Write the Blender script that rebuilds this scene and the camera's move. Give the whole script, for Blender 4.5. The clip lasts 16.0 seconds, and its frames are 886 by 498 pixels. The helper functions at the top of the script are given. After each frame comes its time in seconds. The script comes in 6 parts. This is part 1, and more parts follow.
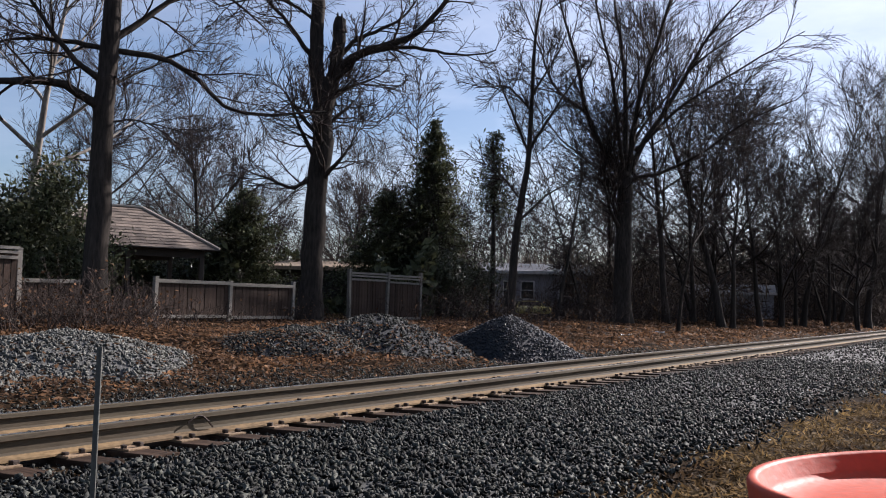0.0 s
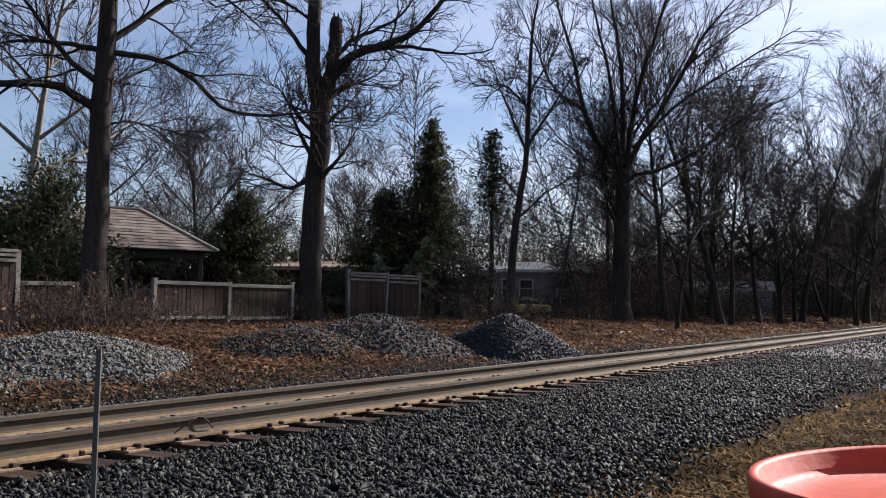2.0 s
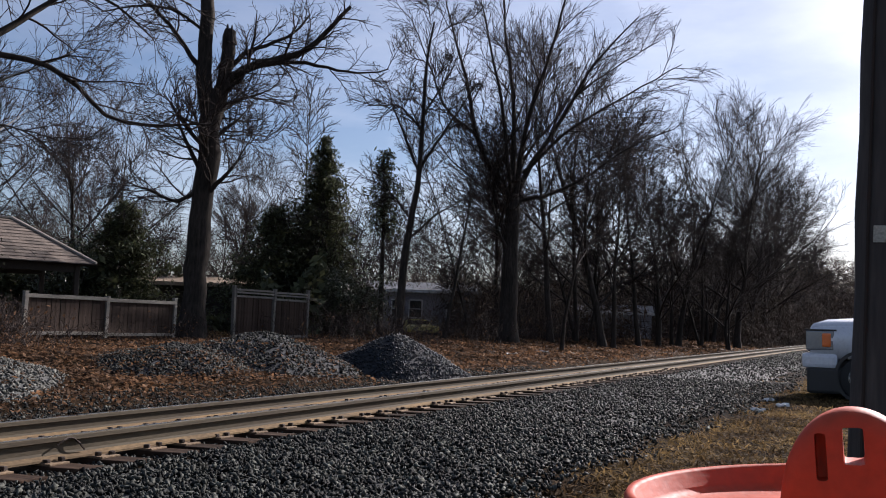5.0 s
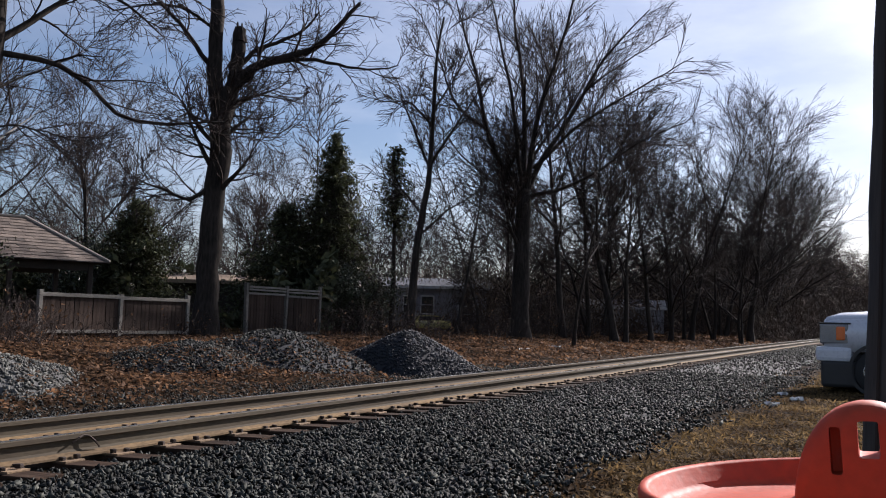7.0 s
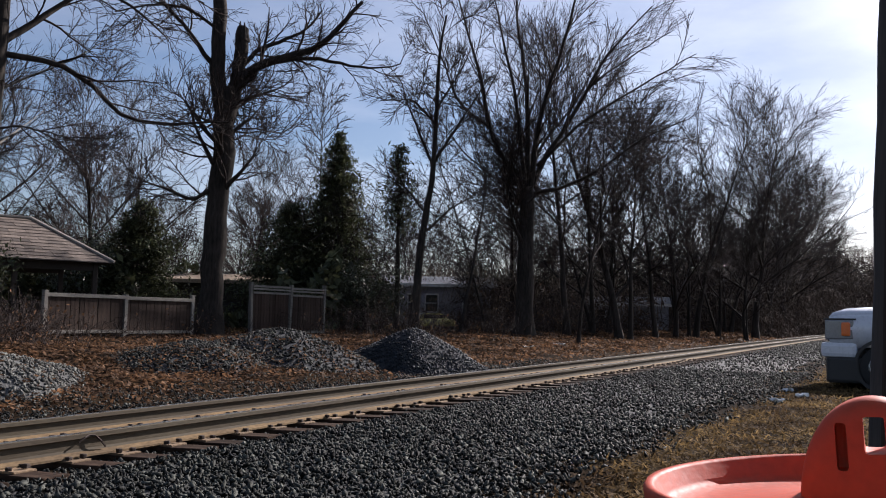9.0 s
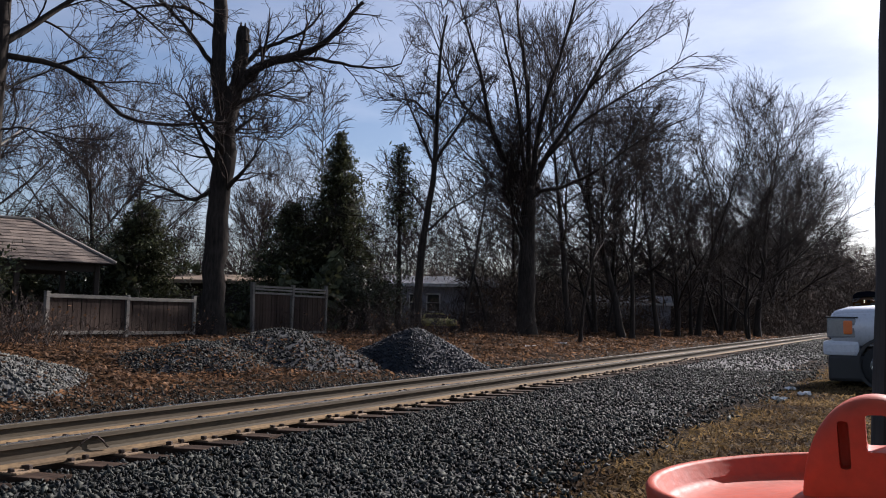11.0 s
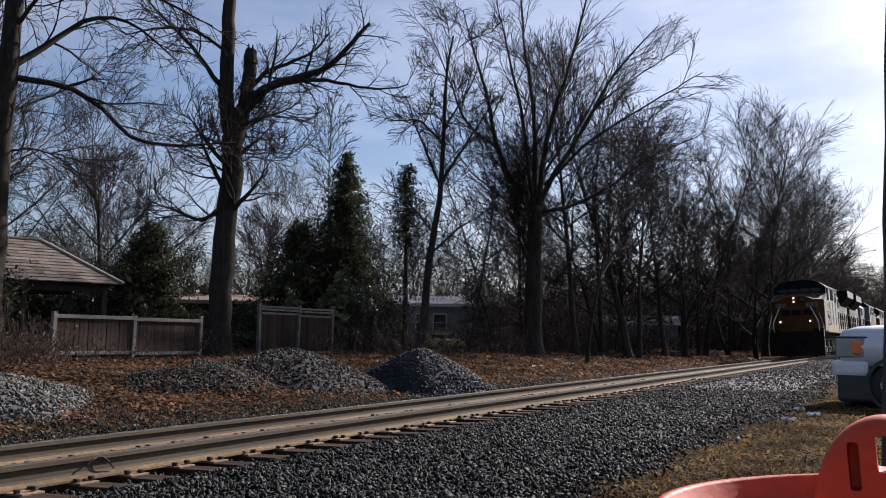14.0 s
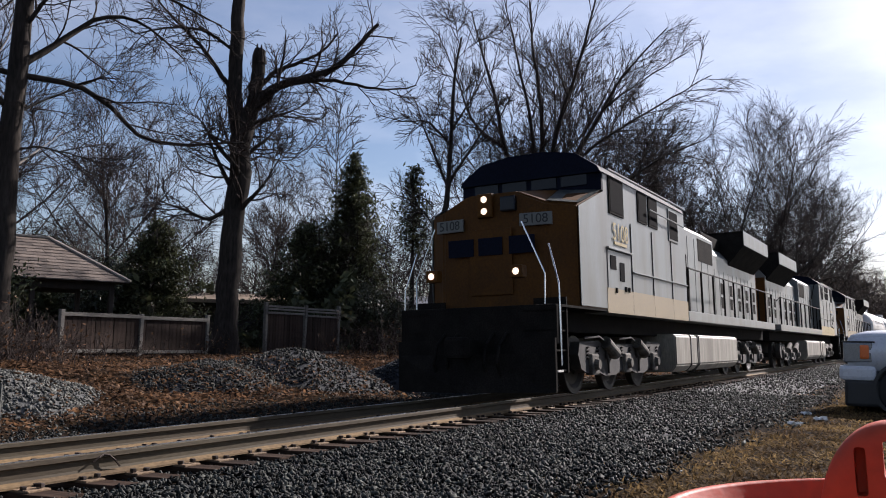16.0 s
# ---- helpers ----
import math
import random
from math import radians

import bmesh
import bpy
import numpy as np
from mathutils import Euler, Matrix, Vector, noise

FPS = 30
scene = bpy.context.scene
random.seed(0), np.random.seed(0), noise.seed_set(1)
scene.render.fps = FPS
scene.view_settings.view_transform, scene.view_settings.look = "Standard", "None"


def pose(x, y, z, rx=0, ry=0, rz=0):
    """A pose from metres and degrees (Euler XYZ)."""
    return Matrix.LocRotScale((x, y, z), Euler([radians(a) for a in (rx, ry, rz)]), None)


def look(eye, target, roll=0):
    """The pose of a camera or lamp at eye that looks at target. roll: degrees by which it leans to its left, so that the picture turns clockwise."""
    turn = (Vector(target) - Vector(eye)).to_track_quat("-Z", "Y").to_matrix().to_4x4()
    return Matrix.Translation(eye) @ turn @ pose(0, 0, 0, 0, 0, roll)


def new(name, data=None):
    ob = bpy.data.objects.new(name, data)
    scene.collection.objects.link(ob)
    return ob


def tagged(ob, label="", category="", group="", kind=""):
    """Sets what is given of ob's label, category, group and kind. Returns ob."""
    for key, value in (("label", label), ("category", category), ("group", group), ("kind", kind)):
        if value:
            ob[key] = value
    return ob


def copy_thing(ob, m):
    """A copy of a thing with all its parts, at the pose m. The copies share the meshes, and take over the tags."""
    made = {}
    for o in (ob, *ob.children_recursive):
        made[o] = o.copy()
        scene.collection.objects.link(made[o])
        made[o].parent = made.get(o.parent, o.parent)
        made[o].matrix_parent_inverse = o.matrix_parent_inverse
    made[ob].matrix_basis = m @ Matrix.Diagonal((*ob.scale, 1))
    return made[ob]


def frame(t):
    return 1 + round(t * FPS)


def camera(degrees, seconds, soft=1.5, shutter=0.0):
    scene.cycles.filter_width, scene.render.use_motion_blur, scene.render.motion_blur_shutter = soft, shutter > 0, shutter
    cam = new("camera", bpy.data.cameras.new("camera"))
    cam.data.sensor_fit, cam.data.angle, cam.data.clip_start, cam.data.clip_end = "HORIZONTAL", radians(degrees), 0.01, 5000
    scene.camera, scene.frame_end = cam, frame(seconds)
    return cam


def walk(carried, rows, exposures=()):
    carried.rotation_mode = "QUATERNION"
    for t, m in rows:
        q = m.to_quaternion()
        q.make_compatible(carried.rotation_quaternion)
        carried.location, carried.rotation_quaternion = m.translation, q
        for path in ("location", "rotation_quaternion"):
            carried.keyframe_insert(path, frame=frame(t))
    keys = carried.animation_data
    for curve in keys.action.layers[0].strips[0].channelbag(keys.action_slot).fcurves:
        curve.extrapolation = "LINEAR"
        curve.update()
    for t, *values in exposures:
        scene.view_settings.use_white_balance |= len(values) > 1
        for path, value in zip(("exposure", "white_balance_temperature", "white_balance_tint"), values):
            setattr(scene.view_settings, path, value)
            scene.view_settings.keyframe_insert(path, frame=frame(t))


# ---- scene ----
# name, seconds, turn: yaw, pitch, roll of a hand-held camera that stands on one spot
EYE = (0.0, 0.0, 1.01)
TURNS = (
    (0.0, -55.48, 3.43, 1.33), (0.5, -55.43, 3.45, 1.24), (1.0, -55.43, 3.42, 1.07), (1.5, -55.5, 3.35, 0.91),
    (2.0, -55.58, 3.37, 0.83), (2.5, -55.67, 3.56, 1.0), (3.0, -56.8, 4.02, 1.29), (3.5, -59.1, 4.64, 1.7),
    (4.0, -61.99, 5.07, 1.92), (4.5, -62.85, 4.87, 1.77), (7.0, -62.04, 4.54, 1.37), (7.5, -61.99, 4.57, 1.26),
    (8.0, -62.0, 4.61, 1.18), (8.5, -61.92, 4.55, 1.14), (9.0, -61.78, 4.41, 1.03), (11.5, -61.65, 4.42, 0.79),
    (12.0, -61.52, 4.6, 0.77), (12.5, -61.35, 5.31, 1.01), (13.0, -61.23, 5.49, 1.03), (13.5, -61.36, 5.53, 0.92),
    (14.0, -61.24, 5.7, 0.79), (14.5, -60.81, 5.93, 0.67), (15.0, -60.65, 5.77, 0.75), (15.5, -60.78, 5.7, 0.96),
    (16.0, -60.79, 5.76, 1.28))


def stand(yaw, pitch, roll):
    return pose(*EYE, 90 + pitch, 0, yaw) @ pose(0, 0, 0, 0, 0, roll)


cam = camera(54.1, 16.0, soft=1.0)
walk(cam, [(t, stand(a, b, c)) for t, a, b, c in TURNS], ((0.0, 1.12, 6100, 18), (3.4, 1.12, 6100, 18), (4.5, 0.88, 6100, 18), (16.0, 0.88, 6100, 18)))

# ---- daylight ----
SUN_AZ, SUN_EL = -17.0, 31.0
world = bpy.data.worlds.new("sky")
scene.world = world
world.use_nodes = True
wn, wl = world.node_tree.nodes, world.node_tree.links
sky = wn.new("ShaderNodeTexSky")
sky.sky_type, sky.sun_disc = "NISHITA", False
sky.sun_elevation, sky.sun_rotation = radians(SUN_EL), radians(90 - SUN_AZ)
sky.air_density, sky.dust_density, sky.ozone_density = 1.0, 1.0, 2.2
coords = wn.new("ShaderNodeTexCoord")
stretch = wn.new("ShaderNodeMapping")
stretch.inputs["Scale"].default_value = (1.6, 1.6, 5.0)
wisps = wn.new("ShaderNodeTexNoise")
wisps.inputs["Scale"].default_value, wisps.inputs["Detail"].default_value = 1.7, 7
wisps.inputs["Roughness"].default_value = 0.55
ramp = wn.new("ShaderNodeMapRange")
ramp.inputs["From Min"].default_value, ramp.inputs["From Max"].default_value = 0.36, 0.7
ramp.inputs["To Max"].default_value = 0.85
cloud = wn.new("ShaderNodeMix")
cloud.data_type = "RGBA"
veil = wn.new("ShaderNodeHueSaturation")
veil.inputs["Saturation"].default_value, veil.inputs["Value"].default_value = 0.45, 1.4
wl.new(sky.outputs["Color"], veil.inputs["Color"])
wl.new(veil.outputs["Color"], cloud.inputs["B"])
wl.new(coords.outputs["Generated"], stretch.inputs["Vector"])
wl.new(stretch.outputs["Vector"], wisps.inputs["Vector"])
wl.new(wisps.outputs["Fac"], ramp.inputs["Value"])
wl.new(ramp.outputs["Result"], cloud.inputs["Factor"])
wl.new(sky.outputs["Color"], cloud.inputs["A"])
wl.new(cloud.outputs["Result"], wn["Background"].inputs["Color"])
wn["Background"].inputs["Strength"].default_value = 0.055
sun_lamp = bpy.data.lights.new("sun", "SUN")
sun_lamp.energy, sun_lamp.angle, sun_lamp.color = 5.0, radians(0.6), (1.0, 0.93, 0.83)
sun_at = Vector((math.cos(radians(SUN_EL)) * math.cos(radians(SUN_AZ)), math.cos(radians(SUN_EL)) * math.sin(radians(SUN_AZ)), math.sin(radians(SUN_EL))))
new("sun", sun_lamp).matrix_world = look(sun_at * 50, (0, 0, 0))

# ---- materials ----


def mat(name, color, rough=0.8, metal=0.0, vary=0.25, scale=6.0, fine=60.0, bump=0.3, other=None, amount=0.5, per=None, spread=0.3, coat=0.0, stretch=(1, 1, 1), spec=0.5, thin=0.0):
    """A surface with stains at a large scale, grain at a fine one, and relief. other: a second colour in patches. per: 'island' or 'object' for a tint piece by piece."""
    m = bpy.data.materials.new(name)
    m.use_nodes = True
    n, l = m.node_tree.nodes, m.node_tree.links
    b = n["Principled BSDF"]
    b.inputs["Metallic"].default_value = metal
    b.inputs["Coat Weight"].default_value = coat
    b.inputs["Specular IOR Level"].default_value = spec
    tc = n.new("ShaderNodeTexCoord")
    mp = n.new("ShaderNodeMapping")
    mp.inputs["Scale"].default_value = stretch
    l.new(tc.outputs["Object"], mp.inputs["Vector"])
    big, small = n.new("ShaderNodeTexNoise"), n.new("ShaderNodeTexNoise")
    for tex, s, d in ((big, scale, 5), (small, fine, 3)):
        tex.inputs["Scale"].default_value, tex.inputs["Detail"].default_value = s, d
        l.new(mp.outputs["Vector"], tex.inputs["Vector"])
    patch = n.new("ShaderNodeMapRange")
    patch.inputs["From Min"].default_value, patch.inputs["From Max"].default_value = 0.35, 0.65
    patch.inputs["To Max"].default_value = amount
    l.new(big.outputs["Fac"], patch.inputs["Value"])
    mix = n.new("ShaderNodeMix")
    mix.data_type = "RGBA"
    mix.inputs["A"].default_value = (*color, 1)
    mix.inputs["B"].default_value = (*(other or [c * (1 - vary) for c in color]), 1)
    l.new(patch.outputs["Result"], mix.inputs["Factor"])
    hsv = n.new("ShaderNodeHueSaturation")
    l.new(mix.outputs["Result"], hsv.inputs["Color"])
    val = n.new("ShaderNodeMapRange")
    val.inputs["To Min"].default_value, val.inputs["To Max"].default_value = 1 - vary * 1.4, 1 + vary * 1.4
    val.inputs["From Min"].default_value, val.inputs["From Max"].default_value = 0.25, 0.75
    l.new(small.outputs["Fac"], val.inputs["Value"])
    out = val.outputs["Result"]
    if per:
        info = n.new("ShaderNodeNewGeometry" if per == "island" else "ShaderNodeObjectInfo")
        sp = n.new("ShaderNodeMapRange")
        sp.inputs["To Min"].default_value, sp.inputs["To Max"].default_value = 1 - spread, 1 + spread
        l.new(info.outputs["Random Per Island" if per == "island" else "Random"], sp.inputs["Value"])
        mul = n.new("ShaderNodeMath")
        mul.operation = "MULTIPLY"
        l.new(out, mul.inputs[0])
        l.new(sp.outputs["Result"], mul.inputs[1])
        out = mul.outputs["Value"]
    l.new(out, hsv.inputs["Value"])
    l.new(hsv.outputs["Color"], b.inputs["Base Color"])
    ro = n.new("ShaderNodeMapRange")
    ro.inputs["To Min"].default_value, ro.inputs["To Max"].default_value = max(0.02, rough - 0.12), min(1, rough + 0.12)
    l.new(small.outputs["Fac"], ro.inputs["Value"])
    l.new(ro.outputs["Result"], b.inputs["Roughness"])
    if thin:
        through_light = n.new("ShaderNodeBsdfTranslucent")
        blend = n.new("ShaderNodeMixShader")
        blend.inputs["Fac"].default_value = thin
        l.new(hsv.outputs["Color"], through_light.inputs["Color"])
        l.new(b.outputs["BSDF"], blend.inputs[1])
        l.new(through_light.outputs["BSDF"], blend.inputs[2])
        l.new(blend.outputs["Shader"], n["Material Output"].inputs["Surface"])
    if bump:
        bp = n.new("ShaderNodeBump")
        bp.inputs["Strength"].default_value, bp.inputs["Distance"].default_value = bump, 0.01
        l.new(small.outputs["Fac"], bp.inputs["Height"])
        l.new(bp.outputs["Normal"], b.inputs["Normal"])
    return m


def glow(name, color, strength):
    m = bpy.data.materials.new(name)
    m.use_nodes = True
    b = m.node_tree.nodes["Principled BSDF"]
    b.inputs["Base Color"].default_value = (0.8, 0.8, 0.8, 1)
    b.inputs["Emission Color"].default_value = (*color, 1)
    b.inputs["Emission Strength"].default_value = strength
    return m


M = {
    "soil": mat("leafy_soil", (0.028, 0.018, 0.01), 0.95, 0, 0.3, 0.7, 22, 0.9, other=(0.016, 0.011, 0.007), amount=0.9, spec=0.02),
    "ballast": mat("ballast_stone", (0.06, 0.062, 0.053), 0.6, 0, 0.3, 9, 70, 0.4, other=(0.012, 0.012, 0.013), amount=0.9, per="island", spread=0.95, spec=0.06),
    "light_stone": mat("pale_gravel", (0.125, 0.124, 0.11), 0.75, 0, 0.25, 9, 70, 0.5, other=(0.05, 0.05, 0.045), amount=0.8, per="island", spread=0.6, spec=0.12),
    "dark_stone": mat("dark_gravel", (0.02, 0.025, 0.032), 0.6, 0, 0.25, 9, 70, 0.5, other=(0.013, 0.016, 0.021), amount=0.8, per="island", spread=0.8, spec=0.2),
    "leaf": mat("dead_leaf", (0.175, 0.095, 0.05), 0.7, 0, 0.3, 1.2, 50, 0.3, other=(0.055, 0.035, 0.023), amount=0.95, per="island", spread=0.85, thin=0.4, spec=0.1),
    "straw": mat("dry_grass", (0.2, 0.132, 0.056), 0.85, 0, 0.3, 1.1, 40, 0.3, other=(0.055, 0.035, 0.02), amount=0.95, per="island", spread=0.7, thin=0.45, spec=0.1),
    "rail": mat("weathered_rail_steel", (0.085, 0.07, 0.047), 0.75, 0.0, 0.14, 1.5, 45, 0.3, other=(0.06, 0.046, 0.032), amount=0.8, stretch=(0.25, 1, 1), spec=0.12),
    "rail_top": mat("polished_rail_steel", (0.5, 0.49, 0.47), 0.28, 1.0, 0.08, 2, 40, 0.05, stretch=(0.1, 1, 1)),
    # rust colour, lightened for the sun on the upward-facing rail foot
    "rust": mat("sunlit_tan_rust", (0.2, 0.135, 0.07), 0.85, 0, 0.25, 2.2, 40, 0.3, other=(0.11, 0.078, 0.048), amount=0.9, stretch=(0.5, 1, 1), spec=0.1),
    "plate": mat("rusty_tie_plate", (0.2, 0.135, 0.078), 0.8, 0.2, 0.25, 12, 70, 0.4, other=(0.16, 0.105, 0.065), amount=0.7, per="object", spread=0.25),
    "tie": mat("creosoted_tie_wood", (0.03, 0.018, 0.012), 0.9, 0, 0.35, 6, 30, 0.8, other=(0.05, 0.032, 0.022), amount=0.7, per="object", spread=0.3, stretch=(1, 0.15, 1), spec=0.1),
    "spike": mat("rusted_spike_iron", (0.035, 0.022, 0.016), 0.8, 0.3, 0.2, 20, 90, 0.3),
    "bark": mat("grey_brown_bark", (0.042, 0.034, 0.028), 0.95, 0, 0.35, 3, 16, 1.0, other=(0.022, 0.018, 0.015), amount=0.8, stretch=(1, 1, 0.22), spec=0.15),
    "twig": mat("twig_bark", (0.036, 0.026, 0.022), 0.9, 0, 0.3, 3, 30, 0.2, other=(0.02, 0.015, 0.013), amount=0.7, per="island", spread=0.3, spec=0.15),
    "pale_bark": mat("pale_flaking_bark", (0.26, 0.23, 0.19), 0.9, 0, 0.3, 2.5, 14, 0.8, other=(0.13, 0.105, 0.085), amount=0.9, stretch=(1, 1, 0.4)),
    "needle": mat("conifer_needles", (0.06, 0.07, 0.036), 0.6, 0, 0.3, 1.2, 20, 0.2, other=(0.065, 0.062, 0.03), amount=0.7, per="island", spread=0.6, thin=0.25, spec=0.2),
    "evergreen": mat("evergreen_leaves", (0.035, 0.045, 0.02), 0.45, 0, 0.3, 1.2, 20, 0.2, other=(0.06, 0.06, 0.025), amount=0.7, per="island", spread=0.5),
    "old_board": mat("weathered_fence_board", (0.06, 0.04, 0.03), 0.9, 0, 0.3, 2.5, 25, 0.5, other=(0.022, 0.015, 0.012), amount=0.8, per="object", spread=0.3, spec=0.15, stretch=(3, 3, 0.3)),
    "grey_wood": mat("silvered_wood", (0.19, 0.172, 0.145), 0.85, 0, 0.25, 3, 30, 0.5, other=(0.13, 0.115, 0.098), amount=0.7, per="object", spread=0.2, stretch=(0.4, 3, 3)),
}

M["thicket"] = mat("brown_thicket", (0.11, 0.08, 0.062), 0.9, 0, 0.3, 0.4, 5, 0.2, other=(0.06, 0.048, 0.036), amount=0.9, per="island", spread=0.6, spec=0.1)

# ---- mesh tools ----


def obj(name, bm, material, parent=None, label="", smooth=False):
    me = bpy.data.meshes.new(name)
    bm.to_mesh(me)
    bm.free()
    if smooth:
        me.polygons.foreach_set("use_smooth", [True] * len(me.polygons))
    me.materials.append(material)
    ob = new(name, me)
    ob.parent = parent
    if label:
        ob["label"] = label
    return ob


part = obj


def share(name, me, m, parent):
    """One more object on a mesh that is there already."""
    ob = new(name, me)
    ob.parent, ob.matrix_basis = parent, m
    return ob


def arrays(name, verts, faces, material, parent=None, smooth=False):
    """A mesh object from arrays; faces of three or four corners."""
    me = bpy.data.meshes.new(name)
    faces = np.asarray(faces, dtype=np.int32)
    n = faces.shape[1]
    me.vertices.add(len(verts))
    me.vertices.foreach_set("co", np.asarray(verts, dtype=np.float32).ravel())
    me.loops.add(faces.size)
    me.loops.foreach_set("vertex_index", faces.ravel())
    me.polygons.add(len(faces))
    me.polygons.foreach_set("loop_start", np.arange(0, faces.size, n, dtype=np.int32))
    me.polygons.foreach_set("loop_total", np.full(len(faces), n, dtype=np.int32))
    if smooth:
        me.polygons.foreach_set("use_smooth", np.ones(len(faces), dtype=bool))
    me.update(calc_edges=True)
    me.materials.append(material)
    ob = new(name, me)
    ob.parent = parent
    return ob


def box(bm, x0, x1, y0, y1, z0, z1, bevel=0.0, m=None):
    vs = bmesh.ops.create_cube(bm, size=1)["verts"]
    bmesh.ops.transform(bm, verts=vs, matrix=Matrix.Translation(((x0 + x1) / 2, (y0 + y1) / 2, (z0 + z1) / 2)) @ Matrix.Diagonal((x1 - x0, y1 - y0, z1 - z0, 1)))
    if bevel:
        es = list({e for v in vs for e in v.link_edges})
        out = bmesh.ops.bevel(bm, geom=es, offset=bevel, segments=2, affect="EDGES", profile=0.6)
        vs = list({v for f in out["faces"] for v in f.verts} | {v for v in vs if v.is_valid})
    if m:
        bmesh.ops.transform(bm, verts=vs, matrix=m)
    return bm


def rod(bm, a, b, r0, r1=None, n=10):
    a, b = Vector(a), Vector(b)
    vs = bmesh.ops.create_cone(bm, cap_ends=True, segments=n, radius1=r0, radius2=r0 if r1 is None else r1, depth=(b - a).length)["verts"]
    bmesh.ops.transform(bm, verts=vs, matrix=Matrix.Translation((a + b) / 2) @ (b - a).to_track_quat("Z", "Y").to_matrix().to_4x4())
    return bm


def pipe(bm, points, r, n=6):
    for a, b in zip(points, points[1:]):
        rod(bm, a, b, r, r, n)
    return bm


def sweep(bm, outline, x0, x1, axis="x"):
    """A closed outline of (y, z) drawn out from x0 to x1 (or of (x, z) along y)."""
    at = (lambda u, v, w: (w, u, v)) if axis == "x" else (lambda u, v, w: (u, w, v))
    a = [bm.verts.new(at(u, v, x0)) for u, v in outline]
    b = [bm.verts.new(at(u, v, x1)) for u, v in outline]
    n = len(outline)
    for i in range(n):
        bm.faces.new((a[i], a[(i + 1) % n], b[(i + 1) % n], b[i]))
    bm.faces.new(a[::-1])
    bm.faces.new(b)
    bmesh.ops.recalc_face_normals(bm, faces=bm.faces[:])
    return bm


def lathe(bm, profile, n=32, m=None):
    rings = [[bm.verts.new((r * math.cos(2 * math.pi * i / n), r * math.sin(2 * math.pi * i / n), z)) for i in range(n)] for r, z in profile]
    for a, b in zip(rings, rings[1:]):
        for i in range(n):
            bm.faces.new((a[i], a[(i + 1) % n], b[(i + 1) % n], b[i]))
    if m:
        bmesh.ops.transform(bm, verts=[v for r in rings for v in r], matrix=m)
    return bm


def empty(name, m=None, **tags):
    ob = new(name)
    if m:
        ob.matrix_basis = m
    return tagged(ob, **tags)


def az(deg, dist, z=0.0):
    """A place by its bearing from the line of the track and its distance."""
    return Vector((dist * math.cos(radians(deg)), dist * math.sin(radians(deg)), z))


def smooth_step(a, b, v):
    t = np.clip((v - a) / (b - a), 0, 1)
    return t * t * (3 - 2 * t)


CANT = 2.5
TRACK = pose(0, 6.0, 0, -CANT, 0, 0)
GAUGE = 1.51
BEND = 0.0003


def ground_z(x, y):
    x, y = np.asarray(x, float), np.asarray(y, float)
    bed = -0.25 - 0.052 * np.clip(y - 6.0, -0.4, 2.9)
    bank = 0.62 * smooth_step(9.2, 16.5, y) + 0.12 * smooth_step(16, 30, y)
    rough = 0.05 * np.sin(x * 0.9 + 1.3) * np.sin(y * 0.7) + 0.03 * np.sin(x * 2.3 + y * 1.7)
    return bed + bank + rough * smooth_step(9.0, 12, y) + 0.4 * rough * smooth_step(4.0, 2.5, y)


# ---- ground ----
def build_ground():
    xs = np.concatenate([[-2000, -500, -120, -50], np.arange(-25, 70, 0.4), np.arange(70, 200, 3), [250, 400, 800, 2000, 4000]])
    ys = np.concatenate([[-2000, -400, -80, -30], np.arange(-12, 30, 0.4), np.arange(30, 90, 3), [120, 200, 500, 2000, 4000]])
    gx, gy = np.meshgrid(xs, ys, indexing="ij")
    v = np.stack([gx, gy, ground_z(gx, gy)], -1).reshape(-1, 3)
    i, j = np.meshgrid(np.arange(len(xs) - 1), np.arange(len(ys) - 1), indexing="ij")
    a = (i * len(ys) + j).ravel()
    f = np.stack([a, a + len(ys), a + len(ys) + 1, a + 1], -1)
    tagged(arrays("ground", v, f, M["soil"], smooth=True), "brown soil under dead leaves and dry grass", "ground", kind="structure")


build_ground()


STONES = []


def stone_shapes():
    rng = np.random.default_rng(3)
    for _ in range(10):
        bm = bmesh.new()
        bmesh.ops.create_cube(bm, size=1.25)
        bmesh.ops.triangulate(bm, faces=bm.faces[:])
        v = np.array([x.co for x in bm.verts])
        pts = (v + rng.uniform(-0.36, 0.36, v.shape)) * np.array([rng.uniform(0.9, 1.7), rng.uniform(0.7, 1.2), rng.uniform(0.35, 0.75)])
        STONES.append((pts, np.array([[x.index for x in f.verts] for f in bm.faces])))
        bm.free()


stone_shapes()


